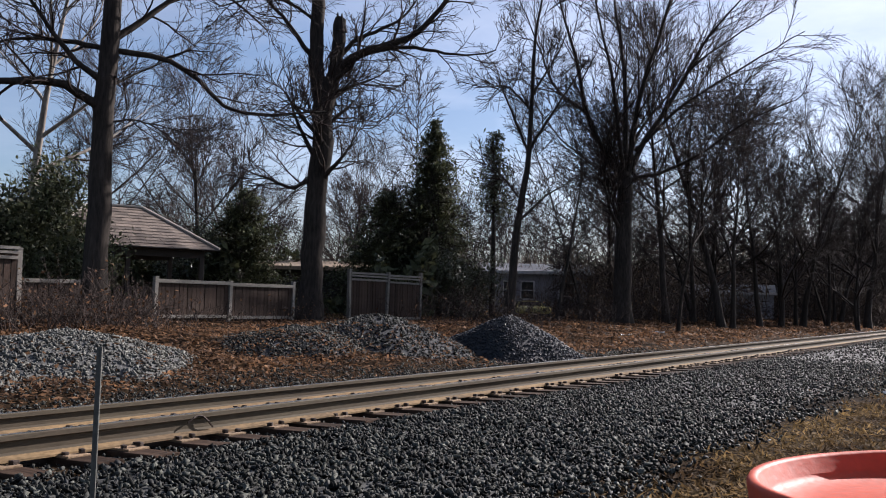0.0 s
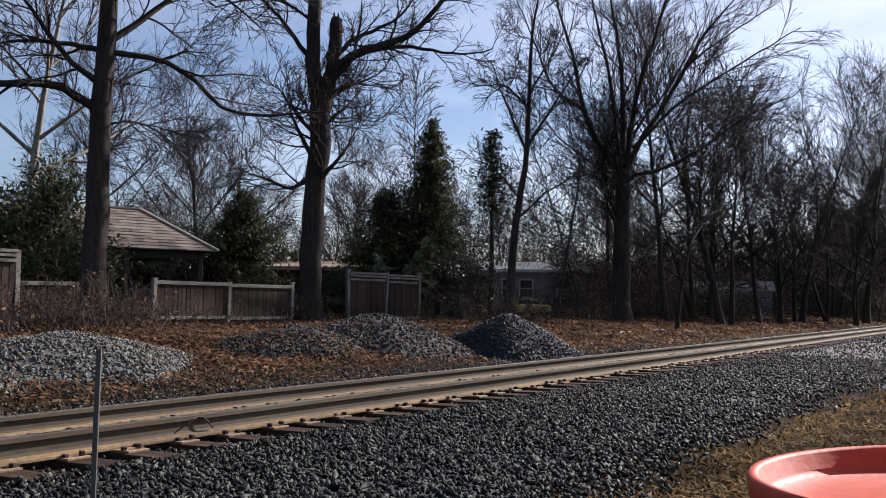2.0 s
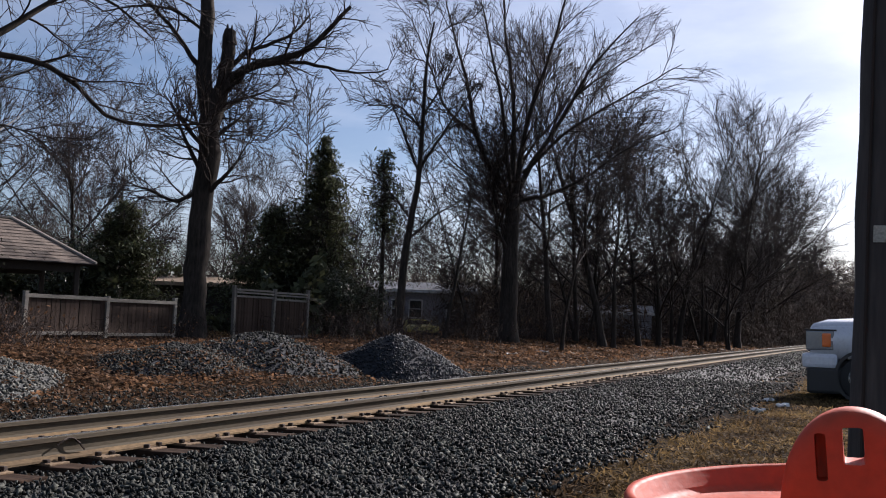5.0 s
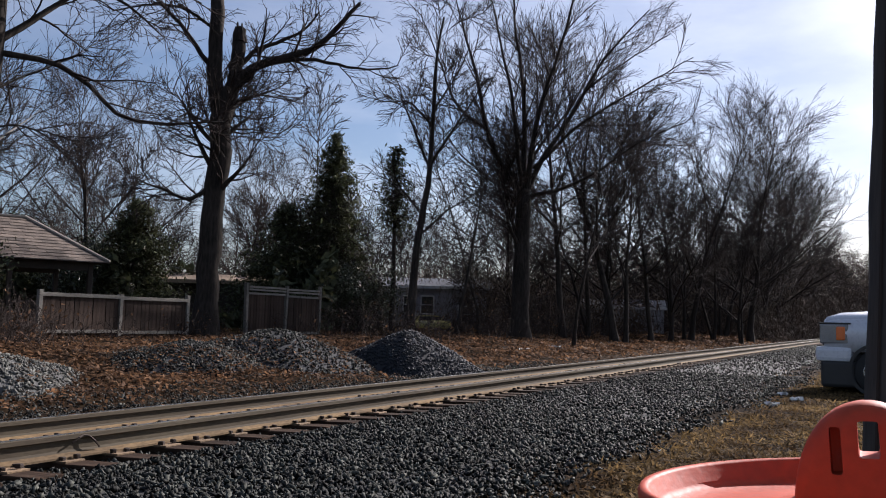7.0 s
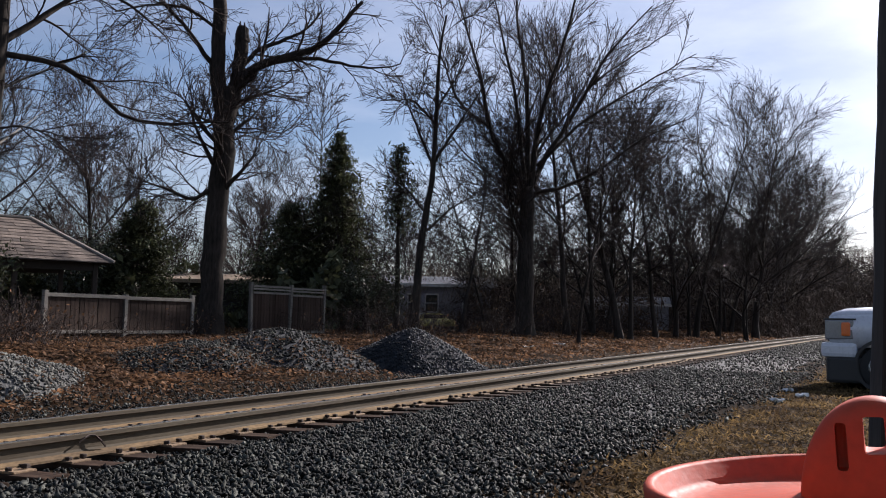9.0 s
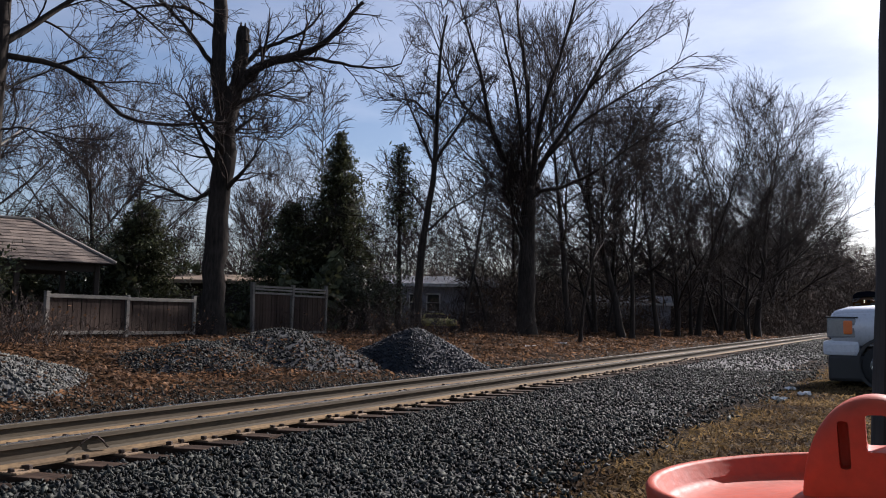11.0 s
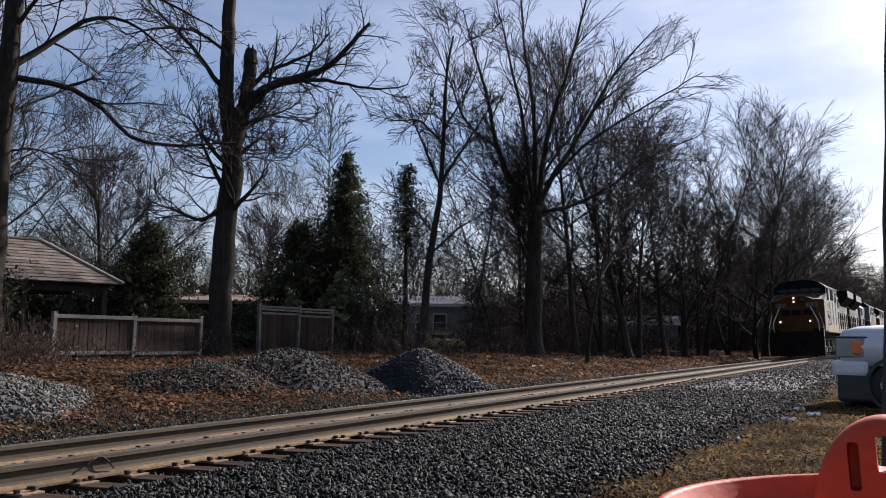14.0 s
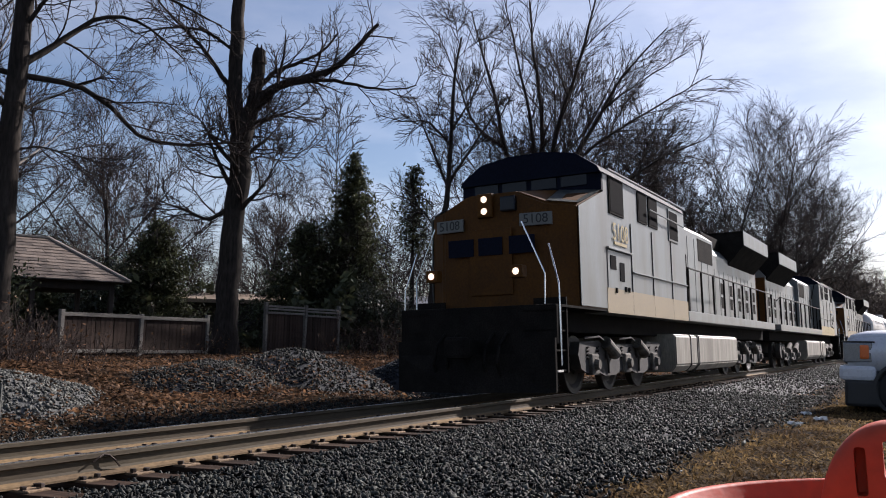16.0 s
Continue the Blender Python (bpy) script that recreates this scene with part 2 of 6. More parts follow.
def stones(name, places, sizes, material, seed=1, sink=0.25, parent=None):
    """Loose broken stones at the places, turned and sized at random, in one mesh."""
    rng = np.random.default_rng(seed)
    vs, fs, base = [], [], 0
    which = rng.integers(0, len(STONES), len(places))
    for k, (pv, pf) in enumerate(STONES):
        at, s = places[which == k], sizes[which == k]
        n = len(at)
        q = rng.normal(size=(n, 4))
        q /= np.linalg.norm(q, axis=1)[:, None]
        w, x, y, z = q.T
        rot = np.stack([1 - 2 * (y * y + z * z), 2 * (x * y - z * w), 2 * (x * z + y * w), 2 * (x * y + z * w), 1 - 2 * (x * x + z * z), 2 * (y * z - x * w),
                        2 * (x * z - y * w), 2 * (y * z + x * w), 1 - 2 * (x * x + y * y)], -1).reshape(n, 3, 3)
        v = np.einsum("nij,pj->npi", rot, pv) * s[:, None, None] + at[:, None, :] + np.array([0, 0, 1 - 2 * sink]) * s[:, None, None] * 0.5
        vs.append(v.reshape(-1, 3))
        fs.append((pf[None] + (np.arange(n) * len(pv))[:, None, None]).reshape(-1, 3) + base)
        base += n * len(pv)
    return arrays(name, np.concatenate(vs), np.concatenate(fs), material, parent)


# ---- trees ----


def tubes(name, lines, material, parent, label=""):
    """Tapered limbs: each line is (points, radii, sides)."""
    vs, fs, base = [], [], 0
    for pts, rad, n in lines:
        k = len(pts)
        d = np.gradient(pts, axis=0)
        d /= np.linalg.norm(d, axis=1)[:, None] + 1e-9
        ref = np.array([0.0, 0.0, 1.0]) if abs(d[0, 2]) < 0.8 else np.array([1.0, 0.0, 0.0])
        u = np.cross(d, ref)
        u /= np.linalg.norm(u, axis=1)[:, None] + 1e-9
        w = np.cross(d, u)
        a = np.arange(n) * 2 * np.pi / n
        ring = pts[:, None] + rad[:, None, None] * (np.cos(a)[None, :, None] * u[:, None] + np.sin(a)[None, :, None] * w[:, None])
        vs.append(ring.reshape(-1, 3))
        i, j = np.meshgrid(np.arange(k - 1), np.arange(n), indexing="ij")
        p = (i * n + j).ravel()
        q = (i * n + (j + 1) % n).ravel()
        fs.append(np.stack([p, q, q + n, p + n], -1) + base)
        base += k * n
    return arrays(name, np.concatenate(vs), np.concatenate(fs), material, parent, smooth=True)


def limb(rng, start, way, length, r0, r1, segs, wander, lift):
    """A wandering line that bends upward by lift."""
    pts, d = [np.array(start, float)], np.array(way, float)
    d /= np.linalg.norm(d)
    step = length / segs
    for _ in range(segs):
        d = d + rng.normal(0, wander, 3) + np.array([0, 0, lift])
        d /= np.linalg.norm(d)
        pts.append(pts[-1] + d * step)
    return np.array(pts), np.linspace(r0, r1, segs + 1)


def side_way(rng, d, angle):
    """A direction that leaves d by the angle, on a random side."""
    d = d / np.linalg.norm(d)
    s = rng.normal(size=3)
    s -= d * (s @ d)
    s /= np.linalg.norm(s)
    return d * math.cos(angle) + s * math.sin(angle)


def ramify(rng, parent_line, count, first, length, angle, r_share, sides, segs, wander, lift, thin=0.012):
    pts, rad, _ = parent_line
    out, k = [], len(pts)
    for i in range(count):
        t = first + (1 - first) * (i + rng.uniform(0.1, 0.9)) / count
        f = t * (k - 1)
        a = min(int(f), k - 2)
        p = pts[a] + (pts[a + 1] - pts[a]) * (f - a)
        r = np.interp(f, np.arange(k), rad)
        long = length * (1.1 - 0.6 * t) * rng.uniform(0.65, 1.25)
        l, rr = limb(rng, p, side_way(rng, pts[a + 1] - pts[a], angle * rng.uniform(0.7, 1.3)), long, max(r * r_share, thin), thin * 0.6, segs, wander, lift)
        out.append((l, rr, sides))
    return out


def bare_tree(seed, height, radius, lean=(0.0, 0.0), first=0.3, limbs=13, reach=0.45, angle=0.75, density=1.0, lift=0.06, trunks=1, bark="bark", fork=0.6, label="leafless tree with grey-brown bark"):
    """A stem with long straight limbs that fan out, lower ones wider, each with branches and fine twigs."""
    rng = np.random.default_rng(seed)
    tree = empty("tree")
    trunk, crown = [], []
    for k in range(trunks):
        d = np.array([lean[0], lean[1], 1.0]) + (rng.normal(0, 0.16, 3) if trunks > 1 else 0)
        at = np.array([rng.normal(0, 0.25), rng.normal(0, 0.25), -0.3]) if k else np.array([0, 0, -0.3])
        h = height * (1 if k == 0 else rng.uniform(0.7, 0.95))
        rr = radius * (1 if k == 0 else rng.uniform(0.5, 0.8))
        pts, _ = limb(rng, at, d, h, rr, 0.02, 14, 0.05, 0.02)
        rad = rr * (1 - np.linspace(0, 1, 15) ** 0.75 * 0.95)
        rad[0] *= 1.35
        main = (pts, rad, 10)
        trunk.append(main)
        count = max(5, int(limbs / (1 + 0.3 * (trunks - 1))))
        turn, l1 = rng.uniform(0, 6.28), []
        for i in range(count):
            u = (i + rng.uniform(0.1, 0.9)) / count
            f = (first + (0.95 - first) * u) * 14
            j = min(int(f), 13)
            p = pts[j] + (pts[j + 1] - pts[j]) * (f - j)
            turn += 2.4 + rng.normal(0, 0.35)
            tilt = angle * (1.25 - 0.6 * u) * rng.uniform(0.8, 1.2)
            way = (math.sin(tilt) * math.cos(turn), math.sin(tilt) * math.sin(turn), math.cos(tilt))
            l, r = limb(rng, p, way, h * reach * (1.2 - 0.75 * u) * rng.uniform(0.8, 1.15), max(0.02, np.interp(f, np.arange(15), rad) * fork), 0.012, 9, 0.06, lift * 0.4)
            l1.append((l, r, 6))
        trunk += l1
        l2 = [b for line in l1 for b in ramify(rng, line, max(4, int(9 * density)), 0.15, h * reach * 0.42, 0.6, 0.55, 4, 5, 0.07, lift * 0.3, 0.016)]
        l2 += ramify(rng, main, int(10 * density), 0.6, h * 0.16, 0.6, 0.4, 4, 5, 0.07, lift, 0.015)
        l3 = [b for line in l2 for b in ramify(rng, line, max(3, int(6 * density)), 0.12, h * reach * 0.21, 0.55, 0.55, 3, 3, 0.07, 0.02, 0.012)]
        l4 = [b for line in l3 for b in ramify(rng, line, max(2, int(3 * density)), 0.2, h * reach * 0.1, 0.5, 0.6, 3, 1, 0.07, 0.02, 0.0085)]
        crown += l2 + l3 + l4
    tubes("trunk", trunk, M[bark], tree)
    tubes("crown", crown, M["twig"], tree)
    return tagged(tree, label, "tree")




def place(proto, deg, dist, turn=0.0, size=1.0, label="", group=""):
    p = az(deg, dist)
    ob = copy_thing(proto, Matrix.Translation((p.x, p.y, float(ground_z(p.x, p.y)))) @ pose(0, 0, 0, 0, 0, turn) @ Matrix.Diagonal((size, size, size, 1)))
    return tagged(ob, label, group=group)


def woods():
    vase = bare_tree(11, 15, 0.24, first=0.22, limbs=15, reach=0.5, angle=0.62, lift=0.06, trunks=2, label="tall leafless tree with several upright stems")
    tall = bare_tree(12, 15, 0.2, first=0.3, limbs=17, reach=0.36, angle=0.9, lift=0.05)
    thin = bare_tree(13, 12, 0.1, lean=(0.1, 0.0), first=0.3, limbs=15, reach=0.28, angle=0.95, density=0.8)
    spread = bare_tree(14, 11, 0.18, first=0.15, limbs=16, reach=0.55, angle=0.8, lift=0.08, trunks=2)
    light = bare_tree(15, 13, 0.16, first=0.2, limbs=13, reach=0.44, angle=0.75, density=0.8, lift=0.06, trunks=2)
    crown = bare_tree(17, 17, 0.3, first=0.2, limbs=20, reach=0.52, angle=0.85, density=1.0, lift=0.05, trunks=1, label="large leafless tree with a broad rounded crown beside the railway")
    protos = [crown, vase, tall, thin, spread, light]
    for q, (deg, dist) in zip(protos, ((8.4, 72), (16.6, 46), (20.0, 43), (27.1, 38), (50.4, 44), (18.4, 47))):
        put(q, deg, dist)
    place(vase, 12.0, 60, 140, 0.95)
    place(thin, 19.3, 38, 250, 0.95, "slender leaning leafless tree")
    place(thin, 25.2, 42, 130, 0.9, "slender leaning leafless tree")
    place(spread, 17.4, 52, 77, 1.05)
    place(tall, 14.4, 52, 20, 0.85)
    place(vase, 9.9, 78, 200, 0.9)
    place(spread, 13.2, 56, 300, 1.0)
    place(light, 10.6, 66, 10, 0.95)
    place(crown, 6.7, 98, 120, 1.0)
    place(crown, 5.4, 132, 220, 1.1)
    place(crown, 7.6, 86, 60, 0.95)
    place(crown, 6.0, 114, 300, 1.0)
    place(vase, 4.5, 150, 20, 1.3)
    place(spread, 8.9, 66, 150, 0.9)
    place(spread, 23.9, 52, 40, 1.0)
    place(spread, 56.5, 48, 200, 1.1)
    place(light, 47.5, 56, 30, 1.0)
    place(spread, 40.5, 52, 100, 0.85)
    place(light, 37.9, 60, 210, 0.85)
    for deg, dist, turn, size in ((9.2, 105, 40, 1.05), (4.7, 160, 60, 1.3), (3.7, 200, 10, 1.4), (3.0, 260, 130, 1.5)):
        place(light, deg, dist, turn, size, "very tall leafless tree beside the railway")
    rng = np.random.default_rng(5)
    for i in range(16):
        x, y = 50 + i * 6 + rng.uniform(-3, 3), 15.5 + rng.uniform(0, 6) + (i % 3) * 4
        place(protos[(4, 5, 3, 4)[i % 4]], math.degrees(math.atan2(y, x)), math.hypot(x, y), rng.uniform(0, 360), rng.uniform(0.5, 0.8), group="trees beside the track")
    for i in range(15):
        x = 82 + i * 14 + rng.uniform(-5, 5)
        y = 12.5 + rng.uniform(0, 7) - BEND * x * x / 2
        place(protos[(5, 1, 4)[i % 3]], math.degrees(math.atan2(y, x)), math.hypot(x, y), rng.uniform(0, 360), rng.uniform(0.75, 1.05), group="trees beside the track")
    for i in range(18):
        place(protos[(5, 4, 3)[i % 3]], 21 + i * 2.4 + rng.uniform(-0.8, 0.8), rng.uniform(58, 95), rng.uniform(0, 360), rng.uniform(0.7, 1.0), group="distant bare trees")


def put(ob, deg, dist, turn=0.0):
    q = az(deg, dist)
    ob.matrix_basis = Matrix.Translation((q.x, q.y, float(ground_z(q.x, q.y)))) @ pose(0, 0, 0, 0, 0, turn)
    return ob


woods()
# ---- track ----
def rail_outline():
    """Half of a rail's section, head at z = 0, mirrored."""
    right = [(0.030, 0.0), (0.036, -0.006), (0.037, -0.04), (0.012, -0.052), (0.009, -0.075), (0.009, -0.125), (0.02, -0.152), (0.074, -0.172), (0.076, -0.184)]
    return right + [(-y, z) for y, z in right[::-1]]




def along(x, y=0.0, z=0.0, turn=0.0):
    """A pose on the gently bending track, x metres along it, in the track's own space."""
    d = max(x, 0.0)
    return pose(x, y - BEND * d * d / 2, z, 0, 0, turn - math.degrees(BEND * d))


def bend_sweep(bm, outline):
    rings = []
    for x in [-40, -10] + list(range(0, 60, 3)) + list(range(60, 521, 10)):
        m = along(x)
        rings.append([bm.verts.new(m @ Vector((0, u, v))) for u, v in outline])
    n = len(outline)
    for a, b in zip(rings, rings[1:]):
        for i in range(n):
            bm.faces.new((a[i], a[(i + 1) % n], b[(i + 1) % n], b[i]))
    bm.faces.new(rings[0])
    bm.faces.new(rings[-1])
    bmesh.ops.recalc_face_normals(bm, faces=bm.faces[:])
    return bm


def build_track():
    track = empty("railway_track", TRACK, label="single railway track with rusty rails on wooden ties", category="railway track")
    for y in (0.0, GAUGE):
        rail = part("rail", bend_sweep(bmesh.new(), [(y + u, v) for u, v in rail_outline()]), M["rail"], track, "weathered steel rail")
        part("running_surface", bend_sweep(bmesh.new(), [(y - 0.026, 0.001), (y - 0.026, 0.004), (y + 0.026, 0.004), (y + 0.026, 0.001)]), M["rail_top"], rail, "polished top of the rail")
        for s in (-1, 1):
            edge = [(0.012, -0.139), (0.022, -0.1505), (0.0765, -0.1705), (0.078, -0.186), (0.05, -0.18), (0.012, -0.16)]
            part("rail_foot", bend_sweep(bmesh.new(), [(y + s * u, v) for u, v in edge]), M["rust"], rail, "orange-tan rusted foot of the rail, lightened as if sunlit")
    rng = np.random.default_rng(8)
    tie = bmesh.new()
    box(tie, -0.115, 0.115, -0.55, GAUGE + 0.55, -0.19 - 0.17, -0.203, 0.012)
    plate = bmesh.new()
    box(plate, -0.095, 0.095, -0.19, 0.19, -0.203, -0.186, 0.004)
    spike = bmesh.new()
    box(spike, -0.018, 0.018, -0.026, 0.026, -0.19, -0.156, 0.007)
    anchor = bmesh.new()
    box(anchor, 0.105, 0.13, -0.09, 0.09, -0.215, -0.165, 0.006)
    meshes = {}
    for nm, bm, m in (("tie", tie, "tie"), ("tie_plate", plate, "plate"), ("spike", spike, "spike"), ("rail_anchor", anchor, "spike")):
        me = bpy.data.meshes.new(nm)
        bm.to_mesh(me)
        bm.free()
        me.materials.append(M[m])
        meshes[nm] = me
    for i in range(-8, 170):
        x = 3.29 + i * 0.503 + rng.normal(0, 0.02)
        t = share("tie", meshes["tie"], along(x, rng.normal(0, 0.03), rng.normal(0, 0.004), rng.normal(0, 0.8)), track)
        if i < 48:
            for y, side in ((0.0, 1), (GAUGE, -1)):
                share("tie_plate", meshes["tie_plate"], pose(rng.normal(0, 0.008), y, 0), t)
                for u, v in ((-0.06, -0.10), (0.06, -0.125), (-0.05, 0.1), (0.065, 0.12)):
                    share("spike", meshes["spike"], pose(u, y + v * side, rng.uniform(-0.008, 0.01), 0, 0, rng.normal(0, 12)), t)
                if i % 2 == 0:
                    share("rail_anchor", meshes["rail_anchor"], pose(0, y, 0), t)
    # bond wire on the near rail
    wire = bmesh.new()
    pipe(wire, [(4.9 + 0.055 * k, -0.05 - 0.01 * math.sin(k * 2), -0.07 + (0.0, 0.035, 0.05, 0.04, -0.01, -0.06)[k]) for k in range(6)], 0.008, 5)
    part("bond_wire", wire, M["spike"], track, "thin looped bond wire")
    return track


build_track()


def build_ballast():
    rng = np.random.default_rng(21)
    spots = []

    def scatter(x0, x1, y0, y1, per):
        n = int((x1 - x0) * (y1 - y0) * per)
        spots.append(np.stack([rng.uniform(x0, x1, n), rng.uniform(y0, y1, n)], -1))

    scatter(1.5, 11, 1.9, 5.95, 800)
    scatter(11, 22, 1.6, 5.95, 340)
    scatter(22, 60, 2.0, 5.95, 60)
    scatter(2.0, 16, 6.05, 7.45, 200)
    scatter(16, 40, 6.05, 7.45, 60)
    scatter(3.0, 22, 7.6, 10.0, 170)
    scatter(5.0, 13, 9.6, 11.4, 130)
    scatter(13, 26, 9.6, 10.7, 120)
    scatter(22, 60, 7.6, 9.2, 50)
    p = np.concatenate(spots)
    edge = 2.4 - 0.035 * np.clip(p[:, 0] - 5, 0, 12) + 0.1 * np.sin(p[:, 0] * 0.8) + 0.08 * np.sin(p[:, 0] * 2.1) + rng.normal(0, 0.16, len(p))
    p = p[p[:, 1] > edge]
    size = (0.008 + 0.02 * rng.uniform(0, 1, len(p)) ** 1.5) * (1 + np.clip(p[:, 0] - 18, 0, 40) * 0.03)
    z = ground_z(p[:, 0], p[:, 1]) + rng.uniform(-0.005, 0.035, len(p)) + 0.02
    z -= 0.05 * smooth_step(5.3, 5.6, p[:, 1]) * smooth_step(8.5, 8.0, p[:, 1])
    tagged(stones("ballast", np.c_[p, z], size, M["ballast"], 4), "grey broken-stone railway ballast", "ballast", kind="stuff")
    # the bed of smaller stone under it, painted darker for the shaded gaps
    xs, ys = np.arange(-30, 400, 1.0), np.linspace(2.5, 9.6, 24)
    gx, gy = np.meshgrid(xs, ys, indexing="ij")
    v = np.stack([gx, gy + 0.12 * np.sin(gx * 0.8) * (gy < 2.7), ground_z(gx, gy) + 0.015 - 0.05 * smooth_step(5.3, 5.6, gy) * smooth_step(8.5, 8.0, gy)], -1).reshape(-1, 3)
    v[:, 2] -= 0.06 * ((gy < 2.6) | (gy > 9.5)).ravel()
    i, j = np.meshgrid(np.arange(len(xs) - 1), np.arange(len(ys) - 1), indexing="ij")
    a = (i * len(ys) + j).ravel()
    tagged(arrays("ballast_bed", v, np.stack([a, a + len(ys), a + len(ys) + 1, a + 1], -1), M["bed"], smooth=True), "grey stone bed under the railway", "ballast", kind="structure")


M["mound_pale"] = mat("pale_gravel_fines", (0.085, 0.085, 0.08), 0.9, 0, 0.5, 25, 55, 1.0, other=(0.03, 0.03, 0.03), amount=0.95)
M["mound_dark"] = mat("dark_gravel_fines", (0.022, 0.024, 0.026), 0.9, 0, 0.5, 25, 55, 1.0, other=(0.014, 0.015, 0.017), amount=0.95)
M["bed"] = mat("gap_shade_small_ballast", (0.032, 0.032, 0.029), 0.85, 0, 0.45, 14, 45, 1.0, other=(0.012, 0.012, 0.012), amount=0.9)
build_ballast()


def leaves(name, at, size, material, parent, seed, aspect=0.35, flat=0.0, rise=1.0):
    """Many single small leaves, each a four-cornered blade."""
    rng = np.random.default_rng(seed)
    n = len(at)
    u = rng.normal(size=(n, 3)) * np.array([1, 1, rise * (1 - flat)])
    u /= np.linalg.norm(u, axis=1)[:, None]
    w = np.cross(u, rng.normal(size=(n, 3)) * np.array([1 - flat, 1 - flat, 1]))
    w /= np.linalg.norm(w, axis=1)[:, None] + 1e-9
    if flat:
        w = np.cross(u, np.array([0, 0, 1.0]) + rng.normal(0, 0.35, (n, 3)))
        w /= np.linalg.norm(w, axis=1)[:, None] + 1e-9
    s = (size * rng.uniform(0.6, 1.3, n))[:, None]
    v = np.stack([at - u * s, at + w * s * aspect, at + u * s, at - w * s * aspect], 1).reshape(-1, 3)
    return arrays(name, v, np.arange(4 * n).reshape(n, 4), material, parent)


def gravel_pile(x, y, radius, top, material, seed, label, squash=1.0, dip=0.0, size=(0.014, 0.036), count=6000, leafy=500):
    rng = np.random.default_rng(seed)
    n, m = 36, 48
    pile = empty("gravel_pile", pose(x, y, 0), label=label, category="gravel pile")

    def height(u, v):
        r = np.hypot(u / squash, v)
        a = np.arctan2(v, u)
        r = r / (radius * (1 + 0.1 * np.sin(2 * a + seed) + 0.06 * np.sin(5 * a + seed * 2)))
        base = ground_z(x + u, y + v) - 0.04
        peak = top - dip * np.exp(-((u - 0.5) ** 2 + v * v) * 2)
        h = np.clip(1 - r, 0, None)
        return base + (peak - base) * np.clip(1.12 * h ** 0.95 - 0.16 * h ** 3, 0, 1) + 0.02 * np.sin(u * 5 + seed) * np.sin(v * 6)

    rr, aa = np.meshgrid(np.linspace(0, 1.15, n), np.linspace(0, 2 * np.pi, m, endpoint=False), indexing="ij")
    u, v = rr * radius * np.cos(aa) * squash, rr * radius * np.sin(aa)
    verts = np.stack([u, v, height(u, v)], -1).reshape(-1, 3)
    i, j = np.meshgrid(np.arange(n - 1), np.arange(m), indexing="ij")
    a, b = (i * m + j).ravel(), (i * m + (j + 1) % m).ravel()
    arrays("mound", verts, np.stack([a, b, b + m, a + m], -1)[:, ::-1], M["mound_pale" if material is M["light_stone"] else "mound_dark"], pile, smooth=True)
    q, t = radius * np.sqrt(rng.uniform(0, 1.2, count)), rng.uniform(0, 2 * np.pi, count)
    pu, pv = q * np.cos(t) * squash, q * np.sin(t)
    loose = stones("loose_stone", np.stack([pu, pv, height(pu, pv) + 0.01], -1), rng.uniform(*size, count), material, seed + 50, parent=pile)
    loose["kind"] = "stuff"
    if leafy:
        q, t = radius * np.sqrt(rng.uniform(0.1, 1.25, leafy)), rng.uniform(0, 2 * np.pi, leafy)
        pu, pv = q * np.cos(t) * squash, q * np.sin(t)
        fallen = leaves("fallen_leaf", np.stack([pu, pv, height(pu, pv) + 0.035], -1), 0.05, M["leaf"], pile, seed + 70, 0.55, 0.6)
        fallen["kind"] = "stuff"
    return pile


gravel_pile(8.2, 13.0, 2.2, 0.42, M["light_stone"], 1, "pile of pale grey crushed stone", 1.0)
gravel_pile(5.0, 12.4, 2.0, 0.05, M["light_stone"], 5, "low spread pile of pale grey crushed stone", 1.2)
gravel_pile(13.7, 13.2, 1.7, 0.42, M["ballast"], 2, "heap of grey ballast among dead leaves", 1.1, leafy=1500)
gravel_pile(16.2, 13.0, 2.2, 0.68, M["ballast"], 3, "heap of grey ballast among dead leaves", 1.1, leafy=1500)
gravel_pile(18.95, 11.0, 1.8, 0.72, M["dark_stone"], 4, "dark blue-grey heap of fresh ballast", 1.0, count=6500, leafy=0)

# ---- fences ----


